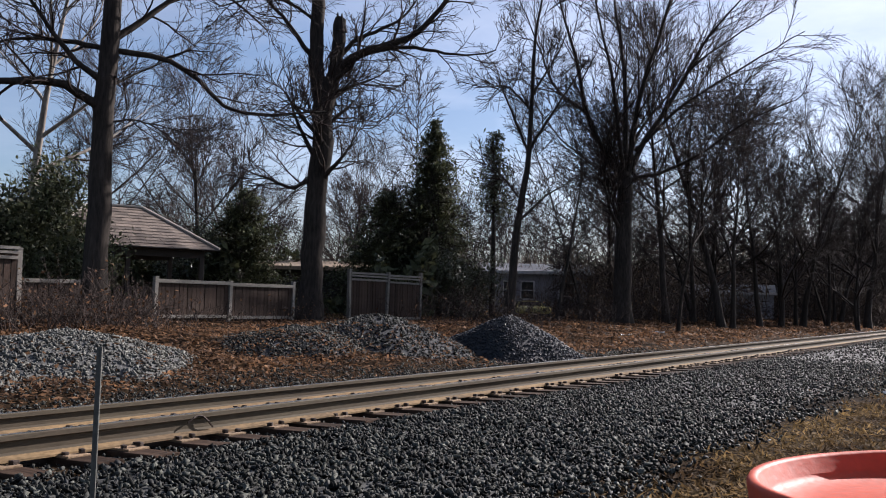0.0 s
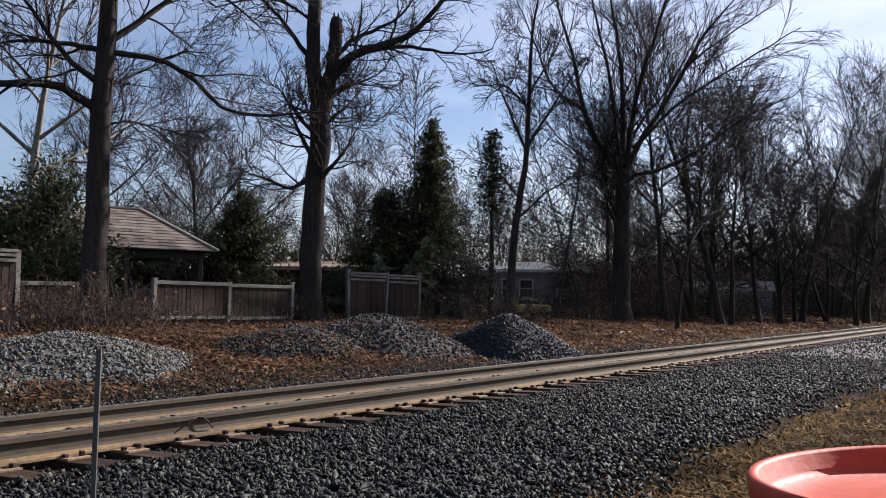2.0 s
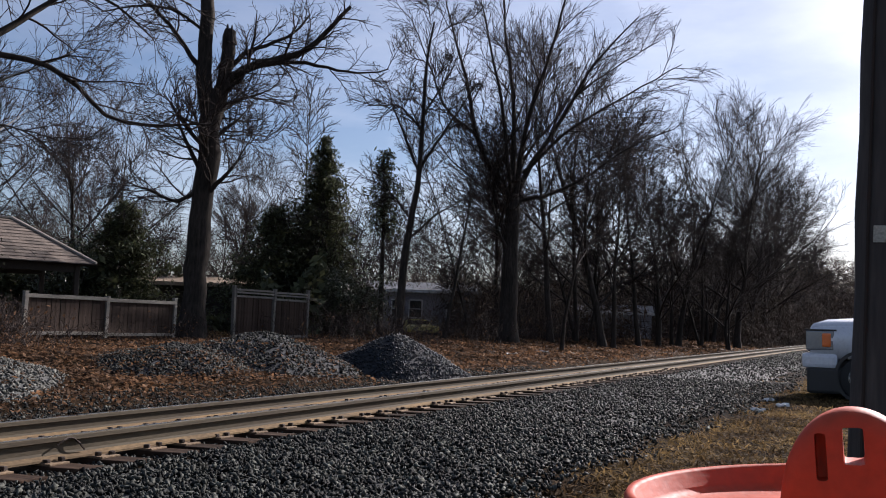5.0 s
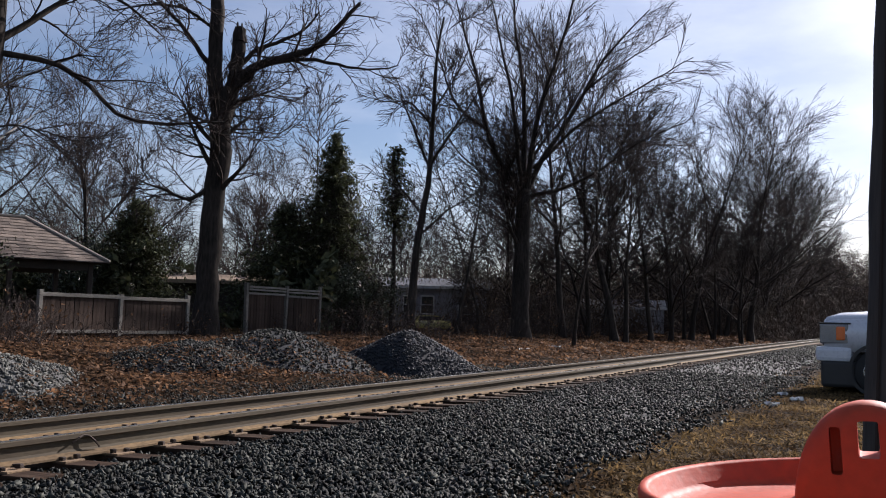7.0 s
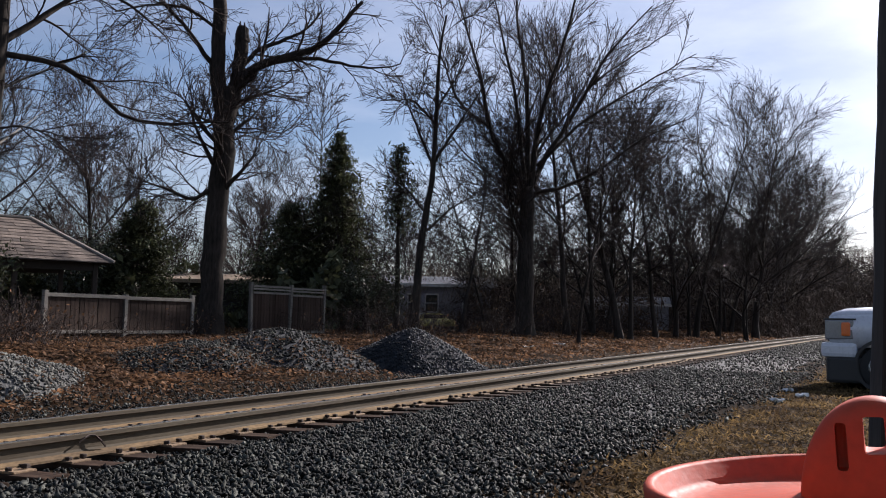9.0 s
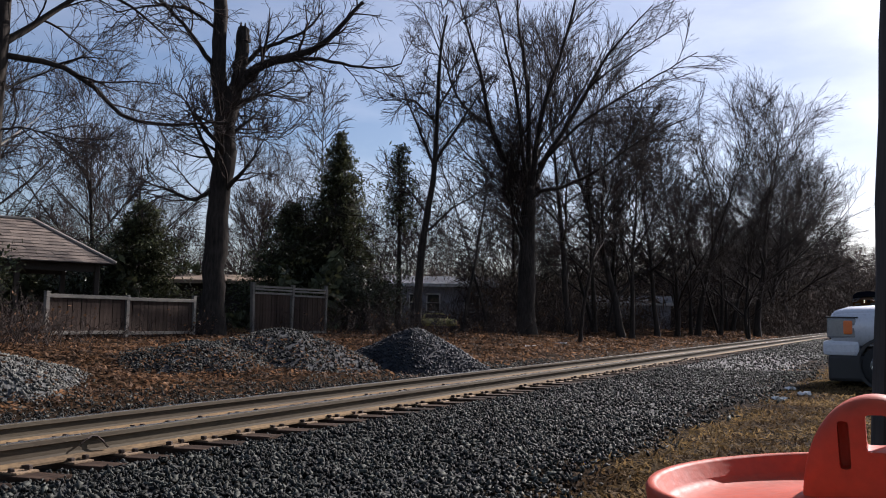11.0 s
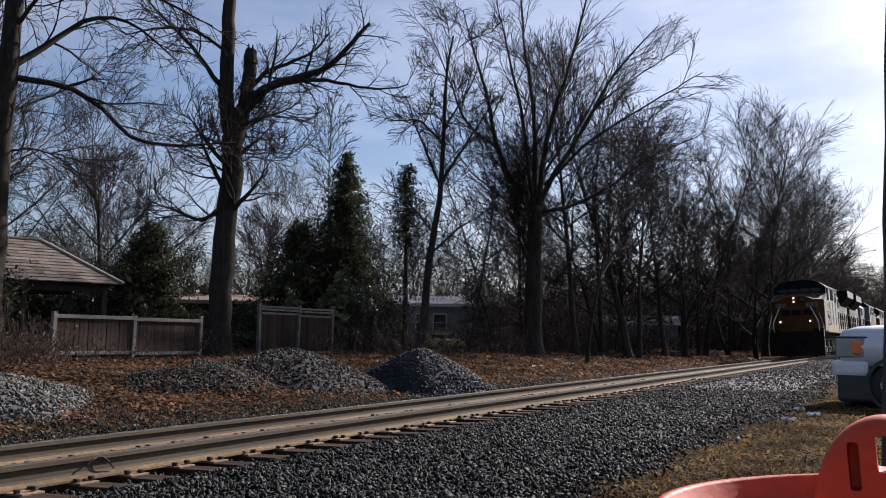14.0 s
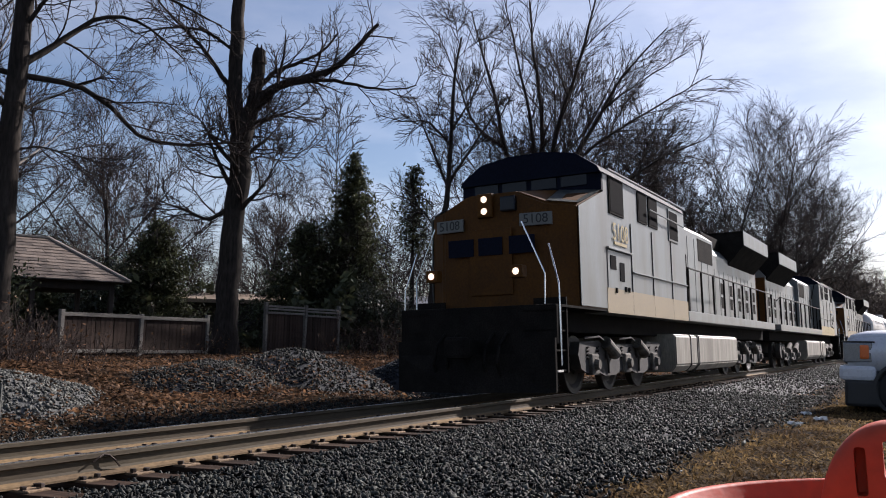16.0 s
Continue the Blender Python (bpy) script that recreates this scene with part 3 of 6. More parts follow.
def fence(x0, x1, y, height, spans, boards_top, label, seed, lattice=False):
    rng = np.random.default_rng(seed)
    f = empty("fence", pose(x0, y, 0), label=label, category="fence")
    step = (x1 - x0) / spans
    for i in range(spans + 1):
        g = float(ground_z(x0 + i * step, y))
        bm = bmesh.new()
        h = g + height + rng.uniform(-0.03, 0.05)
        box(bm, -0.055, 0.055, -0.055, 0.055, g - 0.3, h, 0.008)
        box(bm, -0.062, 0.062, -0.062, 0.062, h - 0.02, h + 0.015, 0.006)
        part("post", bm, M["grey_wood"], f, "silvered square wooden post").matrix_basis = pose(i * step, 0, 0, rng.normal(0, 0.8), rng.normal(0, 0.8), 0)
    for i in range(spans):
        a, b = i * step + 0.05, (i + 1) * step - 0.05
        g = float(ground_z(x0 + (a + b) / 2, y))
        for z, w in ((height - 0.1, 0.05), (0.16, 0.045)) if not lattice else ((height - 0.1, 0.035), (height - 0.19, 0.03), (height - 0.32, 0.035), (0.14, 0.045)):
            bm = bmesh.new()
            box(bm, a - 0.02, b + 0.02, -0.07, -0.028, g + z - w, g + z + w, 0.006)
            part("fence_rail", bm, M["grey_wood"], f, "silvered horizontal rail").matrix_basis = pose(0, 0, 0, 0, rng.normal(0, 0.25), 0)
        n = int((b - a) / 0.145)
        for k in range(n):
            x = a + (k + 0.5) * (b - a) / n
            bm = bmesh.new()
            w = (b - a) / n / 2 - 0.004
            box(bm, -w, w, -0.014, 0.012, g + 0.1, g + boards_top + rng.uniform(-0.015, 0.015), 0.003)
            part("fence_board", bm, M["old_board"], f).matrix_basis = pose(x, 0, 0, 0, rng.normal(0, 0.4), 0)
    return f


fence(14.8, 20.0, 19.5, 1.22, 2, 1.08, "weathered low board fence with silvered rails and posts", 1)
fence(22.75, 26.85, 19.5, 1.8, 2, 1.45, "taller weathered board fence with three silvered top rails", 2, lattice=True)
fence(11.0, 14.1, 21.3, 1.1, 1, 0.98, "dark low board fence overgrown with brush", 3)
fence(7.8, 10.35, 18.3, 1.78, 1, 1.6, "weathered tall board fence with a silvered post", 4, lattice=True)
# ---- the two large trees by the fence ----


def grown_tree(foot, trunk, limbs, seed, label, dead=None, extra=9, reach=1.9, crook=1.0, count=9):
    """A tree whose main limbs are drawn as curves: across the view, up, and away, in metres from its foot."""
    rng = np.random.default_rng(seed)
    deg, dist = foot
    p = az(deg, dist)
    tree = empty("tree", Matrix.Translation((p.x, p.y, float(ground_z(p.x, p.y)) - 0.05)) @ pose(0, 0, 0, 0, 0, deg - 90), label=label, category="tree")

    def curve(points, r0, r1, n=12):
        c = np.array(points, float)
        s = np.r_[0, np.cumsum(np.linalg.norm(np.diff(c, axis=0), axis=1))]
        t = np.linspace(0, s[-1], n)
        # x across, y away, z up
        line = np.stack([np.interp(t, s, c[:, 0]), np.interp(t, s, c[:, 2]), np.interp(t, s, c[:, 1])], -1)
        line[1:-1] = 0.25 * line[:-2] + 0.5 * line[1:-1] + 0.25 * line[2:]
        line[1:] += rng.normal(0, 0.012 + 0.05 * r0, (n - 1, 3))
        return line, np.linspace(r0, r1, n)

    wood, crown = [], []
    for points, r0, r1 in trunk:
        l, r = curve(points, r0, r1, 16)
        r = r * (1 + rng.normal(0, 0.035, 16))
        if points[0][1] < 0.1:
            r[0] *= 1.5
            r[1] *= 1.12
        wood.append((l, r, 18))
    l1 = []
    for points, r0, r1 in limbs:
        l, r = curve(points, r0, r1, 14)
        l1.append((l, r, 8))
    l1 += ramify(rng, wood[0], extra, 0.55, 4.0, 0.8, 0.3, 6, 8, 0.1, 0.05)
    wood += l1
    l2 = [b for line in l1 for b in ramify(rng, line, count, 0.12, reach, 0.75 * crook ** 0.5, 0.45, 4, 6, 0.14 * crook, 0.02, 0.018)]
    l3 = [b for line in l2 for b in ramify(rng, line, 7, 0.15, reach * 0.5, 0.7 * crook ** 0.5, 0.5, 3, 3, 0.16 * crook, 0.0, 0.012)]
    l4 = [b for line in l3 for b in ramify(rng, line, 3, 0.2, reach * 0.24, 0.65 * crook ** 0.5, 0.6, 3, 1, 0.15 * crook, 0.0, 0.0085)]
    tubes("trunk", wood, M["bark"], tree)
    tubes("crown", l2 + l3 + l4, M["twig"], tree)
    if dead:
        bm = bmesh.new()
        for k in range(5):
            a = k * 1.26
            rod(bm, (dead[0] + 0.12 * math.cos(a), dead[2] + 0.12 * math.sin(a), dead[1] - 0.3), (dead[0] + 0.13 * math.cos(a), dead[2] + 0.13 * math.sin(a), dead[1] + rng.uniform(0.05, 0.4)), 0.12, 0.02, 6)
        part("broken_stub", bm, M["bark"], tree, "jagged broken stem")
    return tree


grown_tree((56.3, 24.0), [([(0, 0, 0), (0.02, 4, 0), (0.1, 8, 0), (0.35, 14, 0.2)], 0.32, 0.17)], [
    ([(0.2, 7.1, 0), (0.5, 7.1, -0.1), (1.65, 6.94, -0.2), (2.45, 6.47, -0.3), (2.87, 5.85, -0.3), (3.73, 5.65, -0.4), (4.67, 5.77, -0.5), (5.75, 5.95, -0.6)], 0.085, 0.025),
    ([(0, 5.5, 0), (-0.96, 6.05, -0.3), (-1.9, 5.96, -0.6), (-2.9, 5.75, -0.8), (-4.5, 6.3, -1.0)], 0.13, 0.04),
    ([(0, 7.1, 0), (-1.3, 7.3, 0.3), (-2.3, 7.2, 0.5), (-3.2, 6.8, 0.6)], 0.08, 0.02),
    ([(0.1, 7.3, 0), (0.6, 7.8, 0.2), (1.3, 8.6, 0.5), (2.3, 9.4, 0.7), (3.4, 9.2, 0.8), (4.3, 8.4, 0.8)], 0.1, 0.02),
    ([(0, 6.2, 0), (-0.8, 6.7, -0.2), (-1.7, 7.9, -0.3), (-2.6, 9.0, -0.4)], 0.09, 0.02),
    ([(0.1, 9, 0), (1.0, 10, 0.3), (2.4, 10.2, 0.4), (3.9, 9.9, 0.3), (5.2, 9.4, 0.3)], 0.09, 0.02),
    ([(0.1, 5.2, 0), (0.7, 5.3, -0.2), (1.4, 5.15, -0.3), (2.2, 5.0, -0.4)], 0.03, 0.01),
], 31, "large dark leafless tree with crooked spreading limbs")
grown_tree((43.2, 28.9), [
    ([(0, 0, 0), (0.05, 2.5, 0), (0.15, 4.35, 0), (0.28, 7.0, 0), (0.33, 8.1, 0)], 0.38, 0.33),
    ([(0.2, 7.2, 0), (0.0, 8.4, 0), (-0.02, 9.5, 0), (0.0, 11, 0), (-0.05, 14.5, 0.2)], 0.27, 0.16),
    ([(0.42, 7.4, 0), (0.63, 8.6, 0), (0.74, 10.1, 0)], 0.27, 0.2)], [
    ([(0.6, 8.2, 0), (0.95, 8.7, -0.1), (1.53, 9.0, -0.2), (2.66, 9.36, -0.3), (3.3, 9.65, -0.4), (3.94, 10.5, -0.4), (4.6, 11.3, -0.5)], 0.17, 0.06),
    ([(1.5, 9.0, -0.2), (3.0, 9.28, -0.3), (4.1, 9.1, -0.4), (5.3, 9.05, -0.5), (6.0, 9.3, -0.5)], 0.09, 0.02),
    ([(0.7, 8.8, 0), (1.3, 9.6, 0.2), (2.1, 9.95, 0.4), (2.8, 10.4, 0.5), (3.4, 11.2, 0.6)], 0.09, 0.03),
    ([(-0.1, 8.7, 0), (-0.5, 9.2, 0), (-0.96, 9.9, 0.1), (-1.75, 10.7, 0.2), (-2.6, 11.6, 0.3)], 0.09, 0.03),
    ([(0, 10, 0), (-1.2, 10.6, -0.3), (-2.3, 10.4, -0.6), (-3.2, 10.0, -0.8)], 0.06, 0.02),
    ([(0, 4.8, 0), (-0.35, 4.45, -0.2), (-0.7, 4.3, -0.3), (-1.35, 4.55, -0.4), (-2.3, 4.9, -0.5)], 0.08, 0.015),
    ([(0.3, 6.2, 0), (0.9, 6.6, 0.2), (1.8, 6.5, 0.3), (2.4, 6.8, 0.3)], 0.025, 0.01),
], 32, "large dark forked tree with one broken stem and bare limbs", dead=(0.75, 10.0, 0))

grown_tree((22.8, 40.0), [([(0, 0, 0), (0.0, 3.5, 0), (0.05, 6.9, 0)], 0.42, 0.34)], [
    ([(0, 6.5, 0), (-1.2, 8.4, -0.3), (-1.8, 9.8, -0.5), (-2.0, 11.5, -0.7), (-2.6, 13.5, -0.9), (-3.3, 16, -1)], 0.144, 0.024),
    ([(-1.75, 9.7, -0.5), (-3.2, 10.8, -0.2), (-4.0, 13.1, 0.2), (-5.0, 15.5, 0.6)], 0.079, 0.018),
    ([(0, 6.7, 0), (0.1, 9.5, 0.4), (0, 12, 0.8), (-0.4, 14.7, 1.2), (-0.7, 18, 1.5)], 0.158, 0.024),
    ([(0.2, 6.7, 0), (0.5, 9.5, -0.5), (1.05, 11.6, -0.9), (1.6, 13.1, -1.2), (2.1, 15, -1.5), (2.6, 17.5, -1.8)], 0.144, 0.024),
    ([(0.3, 7.0, 0), (1.2, 9, 0.4), (2.2, 10.3, 0.8), (3.5, 13.1, 1.2), (4.8, 14.7, 1.5), (6, 16, 1.6)], 0.137, 0.024),
    ([(0.3, 6.6, 0), (2, 6.9, -0.4), (3.5, 7.7, -0.8), (5.1, 9, -1.0), (7.2, 9.8, -1.2)], 0.101, 0.018),
    ([(0.5, 7.9, 0), (2.5, 9.8, -0.8), (4.6, 11, -1.4), (7.4, 12.6, -1.8)], 0.094, 0.018),
    ([(0, 6.8, 0), (-0.6, 11.6, -0.8), (-1.2, 14, -1.2), (-1.8, 16.5, -1.6)], 0.115, 0.018),
    ([(1.4, 9.1, 0.4), (3, 12.1, 1.4), (5.8, 14.2, 2.2), (7, 15, 2.4)], 0.086, 0.018),
    ([(0.1, 6.9, 0), (0.6, 9.0, 1.2), (2.4, 11.5, 2.8), (4.0, 14.8, 3.6)], 0.101, 0.018),
    ([(-0.1, 6.6, 0), (-1.4, 7.4, 0.8), (-3.0, 8.8, 1.6), (-4.4, 10.8, 2.2)], 0.072, 0.012),
], 33, "very large leafless tree with a broad fan of upright limbs", extra=4, reach=3.0, crook=0.55, count=13)
grown_tree((30.1, 37.0), [([(0, 0, 0), (0.25, 3.9, 0), (0.75, 7, 0), (0.8, 9.2, 0), (0.85, 11.6, 0), (1.2, 14, 0)], 0.2, 0.04)], [
    ([(0.72, 7.4, 0), (2.1, 9.6, -0.3), (3, 11, -0.5)], 0.08, 0.02),
    ([(0.3, 4.3, 0), (1.5, 5.5, 0.3), (2.8, 6.3, 0.5)], 0.07, 0.02),
    ([(0.75, 7.2, 0), (-0.35, 9.9, 0.3), (-0.85, 11.4, 0.5)], 0.07, 0.02),
    ([(0.8, 9.2, 0), (-0.2, 10.1, -0.4), (-1.6, 9.9, -0.8)], 0.06, 0.015),
    ([(0.8, 9.8, 0), (1.8, 11.5, 0.5), (2.4, 13, 0.7)], 0.06, 0.015),
    ([(0.4, 5.3, 0), (-0.5, 6.5, 0.4), (-1.3, 7.0, 0.7)], 0.05, 0.012),
], 34, "tall leaning leafless tree with fine branches", extra=7, reach=1.7, crook=0.8)

side = bare_tree(41, 15, 0.24, lean=(0.05, 0), first=0.3, limbs=12, reach=0.42, angle=0.8, bark="pale_bark", label="tall leafless tree with pale flaking bark")
p = az(59.9, 33)
side.matrix_basis = Matrix.Translation((p.x, p.y, float(ground_z(p.x, p.y)))) @ pose(0, 0, 0, 0, 0, -30)
spire = bare_tree(42, 13.0, 0.1, first=0.25, limbs=46, reach=0.17, angle=1.0, density=0.62, lift=0.03, fork=0.3, label="slender spire-shaped leafless tree with fine twigs")
p = az(37.1, 44)
spire.matrix_basis = Matrix.Translation((p.x, p.y, float(ground_z(p.x, p.y))))

# ---- evergreens ----


def conifer(seed, height, radius, label, skirt=0.03, per=30, material="needle", shape=0.9):
    rng = np.random.default_rng(seed)
    tree = empty("conifer", label=label, category="conifer")
    main = limb(rng, (0, 0, -0.2), (0, 0, 1), height, 0.02 * height, 0.01, 10, 0.01, 0.02)
    lines, spots = [], []
    whorls = int(height * 6)
    for k in range(whorls):
        t = skirt + (1 - skirt) * (k + rng.uniform(0, 1)) / whorls
        r = radius * (1 - t) ** shape * rng.uniform(0.6, 1.15) + 0.12
        for j in range(5):
            a = rng.uniform(0, 2 * np.pi)
            l, rr = limb(rng, (0, 0, t * height), (math.cos(a), math.sin(a), 0.25 - 0.45 * (1 - t)), r, 0.012 + 0.006 * r, 0.004, 5, 0.07, 0.02)
            lines.append((l, rr, 3))
            m = max(8, int(per * r / radius * 3.2))
            f = rng.uniform(0.15, 1, m) * 5
            i = np.minimum(f.astype(int), 4)
            q = l[i] + (l[i + 1] - l[i]) * (f - i)[:, None]
            spots.append(q + rng.normal(0, 0.1 + 0.09 * r, (m, 3)) * np.array([1, 1, 0.7]))
    tubes("trunk", [(*main, 8)] + lines, M["bark"], tree)
    leaves("crown", np.concatenate(spots), 0.13, M[material], tree, seed + 1, 0.3, 0.3)
    return tree


def shrub(seed, width, height, label, material="evergreen", count=5000, size=0.07):
    rng = np.random.default_rng(seed)
    ob = empty("shrub", label=label, category="shrub")
    lines = []
    for k in range(34):
        a = rng.uniform(0, 2 * np.pi)
        l, r = limb(rng, (rng.normal(0, 0.1), rng.normal(0, 0.1), -0.1), (math.cos(a) * width / height * 0.8, math.sin(a) * width / height * 0.8, 1), height * rng.uniform(0.6, 1.05), 0.03, 0.006, 7, 0.12, 0.0)
        lines.append((l, r, 4))
        lines += ramify(rng, lines[-1], 6, 0.3, width * 0.4, 0.8, 0.5, 3, 4, 0.15, 0.03, 0.006)
    ends = np.concatenate([l[1:] for l, _, _ in lines])
    spots = ends[rng.integers(0, len(ends), count)] + rng.normal(0, 0.12 + 0.05 * width, (count, 3))
    spots[:, 2] = np.clip(spots[:, 2], 0.05, None)
    tubes("stem", lines, M["twig"], ob)
    leaves("foliage", spots, size, M[material], ob, seed + 1, 0.45)
    return ob


put(conifer(51, 9.5, 3.3, "tall dark green conifer with drooping branches", per=75, shape=0.85), 35.2, 42)
put(conifer(52, 5.4, 2.6, "dense dark evergreen behind the fence", per=60, shape=0.6), 47.6, 40)
put(conifer(53, 5.6, 3.0, "dark broad conifer beside the yard", per=60, shape=0.6), 38.2, 40.5)
put(conifer(54, 8.5, 1.2, "thin pine with sparse needles near its top", skirt=0.55, per=5, shape=0.4), 31.2, 40)
put(shrub(55, 2.4, 3.6, "rounded dark evergreen bush in the yard", count=9000), 33.4, 39)
put(shrub(56, 3.0, 4.6, "tall glossy evergreen bush behind the pavilion", count=9000), 51.0, 40)
put(shrub(57, 3.2, 4.8, "dense dark evergreen bush beside the pavilion", material="needle", count=26000, size=0.09), 61.8, 29)
put(shrub(58, 2.6, 3.0, "dark evergreen bush below the pavilion", material="needle", count=16000, size=0.08), 58.6, 27.5)
put(shrub(59, 3.0, 3.2, "dark evergreen hedge bush beside the low house", material="needle", count=8000), 38.6, 50)

# ---- pavilion ----
M["shingle"] = mat("weathered_cedar_shingle", (0.15, 0.118, 0.095), 0.8, 0, 0.35, 3, 40, 0.6, other=(0.075, 0.055, 0.044), amount=0.9, per="object", spread=0.4, stretch=(0.6, 2, 2))
M["dark_wood"] = mat("dark_stained_wood", (0.05, 0.036, 0.027), 0.85, 0, 0.3, 3, 30, 0.4, per="object", spread=0.2, stretch=(2, 2, 0.3))
M["flashing"] = mat("pale_ridge_board", (0.35, 0.31, 0.26), 0.6, 0, 0.15, 5, 40, 0.2)


def pavilion():
    g = float(ground_z(19.0, 27.4))
    ob = empty("pavilion", pose(19.05, 27.5, g, 0, 0, -20), label="open garden pavilion with a shingled hip roof", category="pavilion")
    hx, hy, ze, zr = 3.1, 2.2, 2.62 - g, 4.15 - g
    ridge = hx - hy
    rows = 13
    bm = bmesh.new()
    c = [bm.verts.new(v) for v in ((-hx, -hy, ze), (hx, -hy, ze), (hx, hy, ze), (-hx, hy, ze), (-ridge, 0, zr), (ridge, 0, zr))]
    for f in ((0, 1, 5, 4), (1, 2, 5), (2, 3, 4, 5), (3, 0, 4), (3, 2, 1, 0)):
        bm.faces.new([c[i] for i in f])
    roof = part("roof", bm, M["dark_wood"], ob, "hip roof with lapped shingle courses")
    rng = np.random.default_rng(6)
    for k in range(rows):
        t0, t1 = k / rows, (k + 1.25) / rows
        for sidei, (ax, rest) in enumerate((("x", -1), ("x", 1), ("y", -1), ("y", 1))):
            def at(t, s, lift):
                t = min(t, 1.0)
                ex, ey, z = hx + (ridge - hx) * t, hy * (1 - t), ze + (zr - ze) * t + lift
                return (s * (ex + 0.03), rest * (ey + 0.02), z) if ax == "x" else (rest * (ex + 0.02), s * (ey + 0.03), z)
            n = max(1, int((2 * (hx - (hx - ridge) * t0) if ax == "x" else 2 * hy * (1 - t0)) / 0.55))
            for i in range(n):
                s0, s1 = -1 + 2 * i / n, -1 + 2 * (i + 1) / n - 0.004
                b2 = bmesh.new()
                up = rng.uniform(0.03, 0.045)
                q = [at(t0, s0, up), at(t0, s1, up), at(t1, s1, 0.012), at(t1, s0, 0.012)]
                lo = [at(t0, s0, 0.004), at(t0, s1, 0.004), at(t1, s1, 0.0), at(t1, s0, 0.0)]
                vs = [b2.verts.new(v) for v in q + lo]
                for f in ((0, 1, 2, 3), (4, 5, 1, 0), (5, 6, 2, 1), (6, 7, 3, 2), (7, 4, 0, 3)):
                    b2.faces.new([vs[j] for j in f])
                bmesh.ops.recalc_face_normals(b2, faces=b2.faces[:])
                part("shingle", b2, M["shingle"], roof)
    for sx in (-1, 1):
        for sy in (-1, 1):
            bm = bmesh.new()
            rod(bm, (sx * hx, sy * hy, ze + 0.06), (sx * ridge, 0, zr + 0.06), 0.055, n=6)
            part("hip_board", bm, M["flashing"], roof, "pale hip cap")
    bm = bmesh.new()
    box(bm, -ridge - 0.05, ridge + 0.05, -0.07, 0.07, zr + 0.01, zr + 0.08, 0.01)
    part("ridge_cap", bm, M["flashing"], roof, "pale ridge cap")
    for sx in (-1, 0, 1):
        for sy in (-1, 1):
            bm = bmesh.new()
            box(bm, -0.08, 0.08, -0.08, 0.08, 0, ze, 0.012)
            part("post", bm, M["dark_wood"], ob).matrix_basis = pose(sx * (hx - 0.5), sy * (hy - 0.45), 0)
    for sy in (-1, 1):
        bm = bmesh.new()
        box(bm, -hx + 0.4, hx - 0.4, sy * (hy - 0.45) - 0.05, sy * (hy - 0.45) + 0.05, ze - 0.28, ze - 0.02, 0.01)
        part("beam", bm, M["dark_wood"], ob)
        bm = bmesh.new()
        box(bm, -hx + 0.5, hx - 0.5, sy * (hy - 0.45) - 0.03, sy * (hy - 0.45) + 0.03, 0.85, 0.93, 0.01)
        part("hand_rail", bm, M["dark_wood"], ob)
        for k in range(22):
            bm = bmesh.new()
            x = -hx + 0.55 + k * (2 * hx - 1.1) / 21
            box(bm, x - 0.05, x + 0.05, sy * (hy - 0.45) - 0.015, sy * (hy - 0.45) + 0.015, 0.08, 0.86)
            part("slat", bm, M["dark_wood"], ob)
    bm = bmesh.new()
    box(bm, -hx + 0.3, hx - 0.3, -hy + 0.3, hy - 0.3, -0.1, 0.08, 0.02)
    part("deck", bm, M["dark_wood"], ob)


pavilion()

# ---- houses behind the yard ----
M["siding"] = mat("pale_lavender_siding", (0.26, 0.26, 0.29), 0.7, 0, 0.12, 0.8, 30, 0.1, other=(0.36, 0.36, 0.4), amount=0.6)
M["roofing"] = mat("grey_roofing", (0.13, 0.14, 0.16), 0.85, 0, 0.25, 1.0, 25, 0.4)
M["tan_roof"] = mat("tan_roofing", (0.30, 0.22, 0.15), 0.85, 0, 0.25, 1.0, 25, 0.4)
# brown wall with the shadow below the low roof put into its colour
M["brown_wall"] = mat("shadow_dark_brown_siding", (0.035, 0.028, 0.024), 0.85, 0, 0.25, 1.0, 25, 0.3)
M["white_trim"] = mat("white_trim_paint", (0.7, 0.7, 0.68), 0.6, 0, 0.08, 2, 40, 0.1)
M["glass"] = mat("dark_window_glass", (0.012, 0.014, 0.018), 0.14, 0, 0.1, 2, 10, 0.0, spec=0.15)


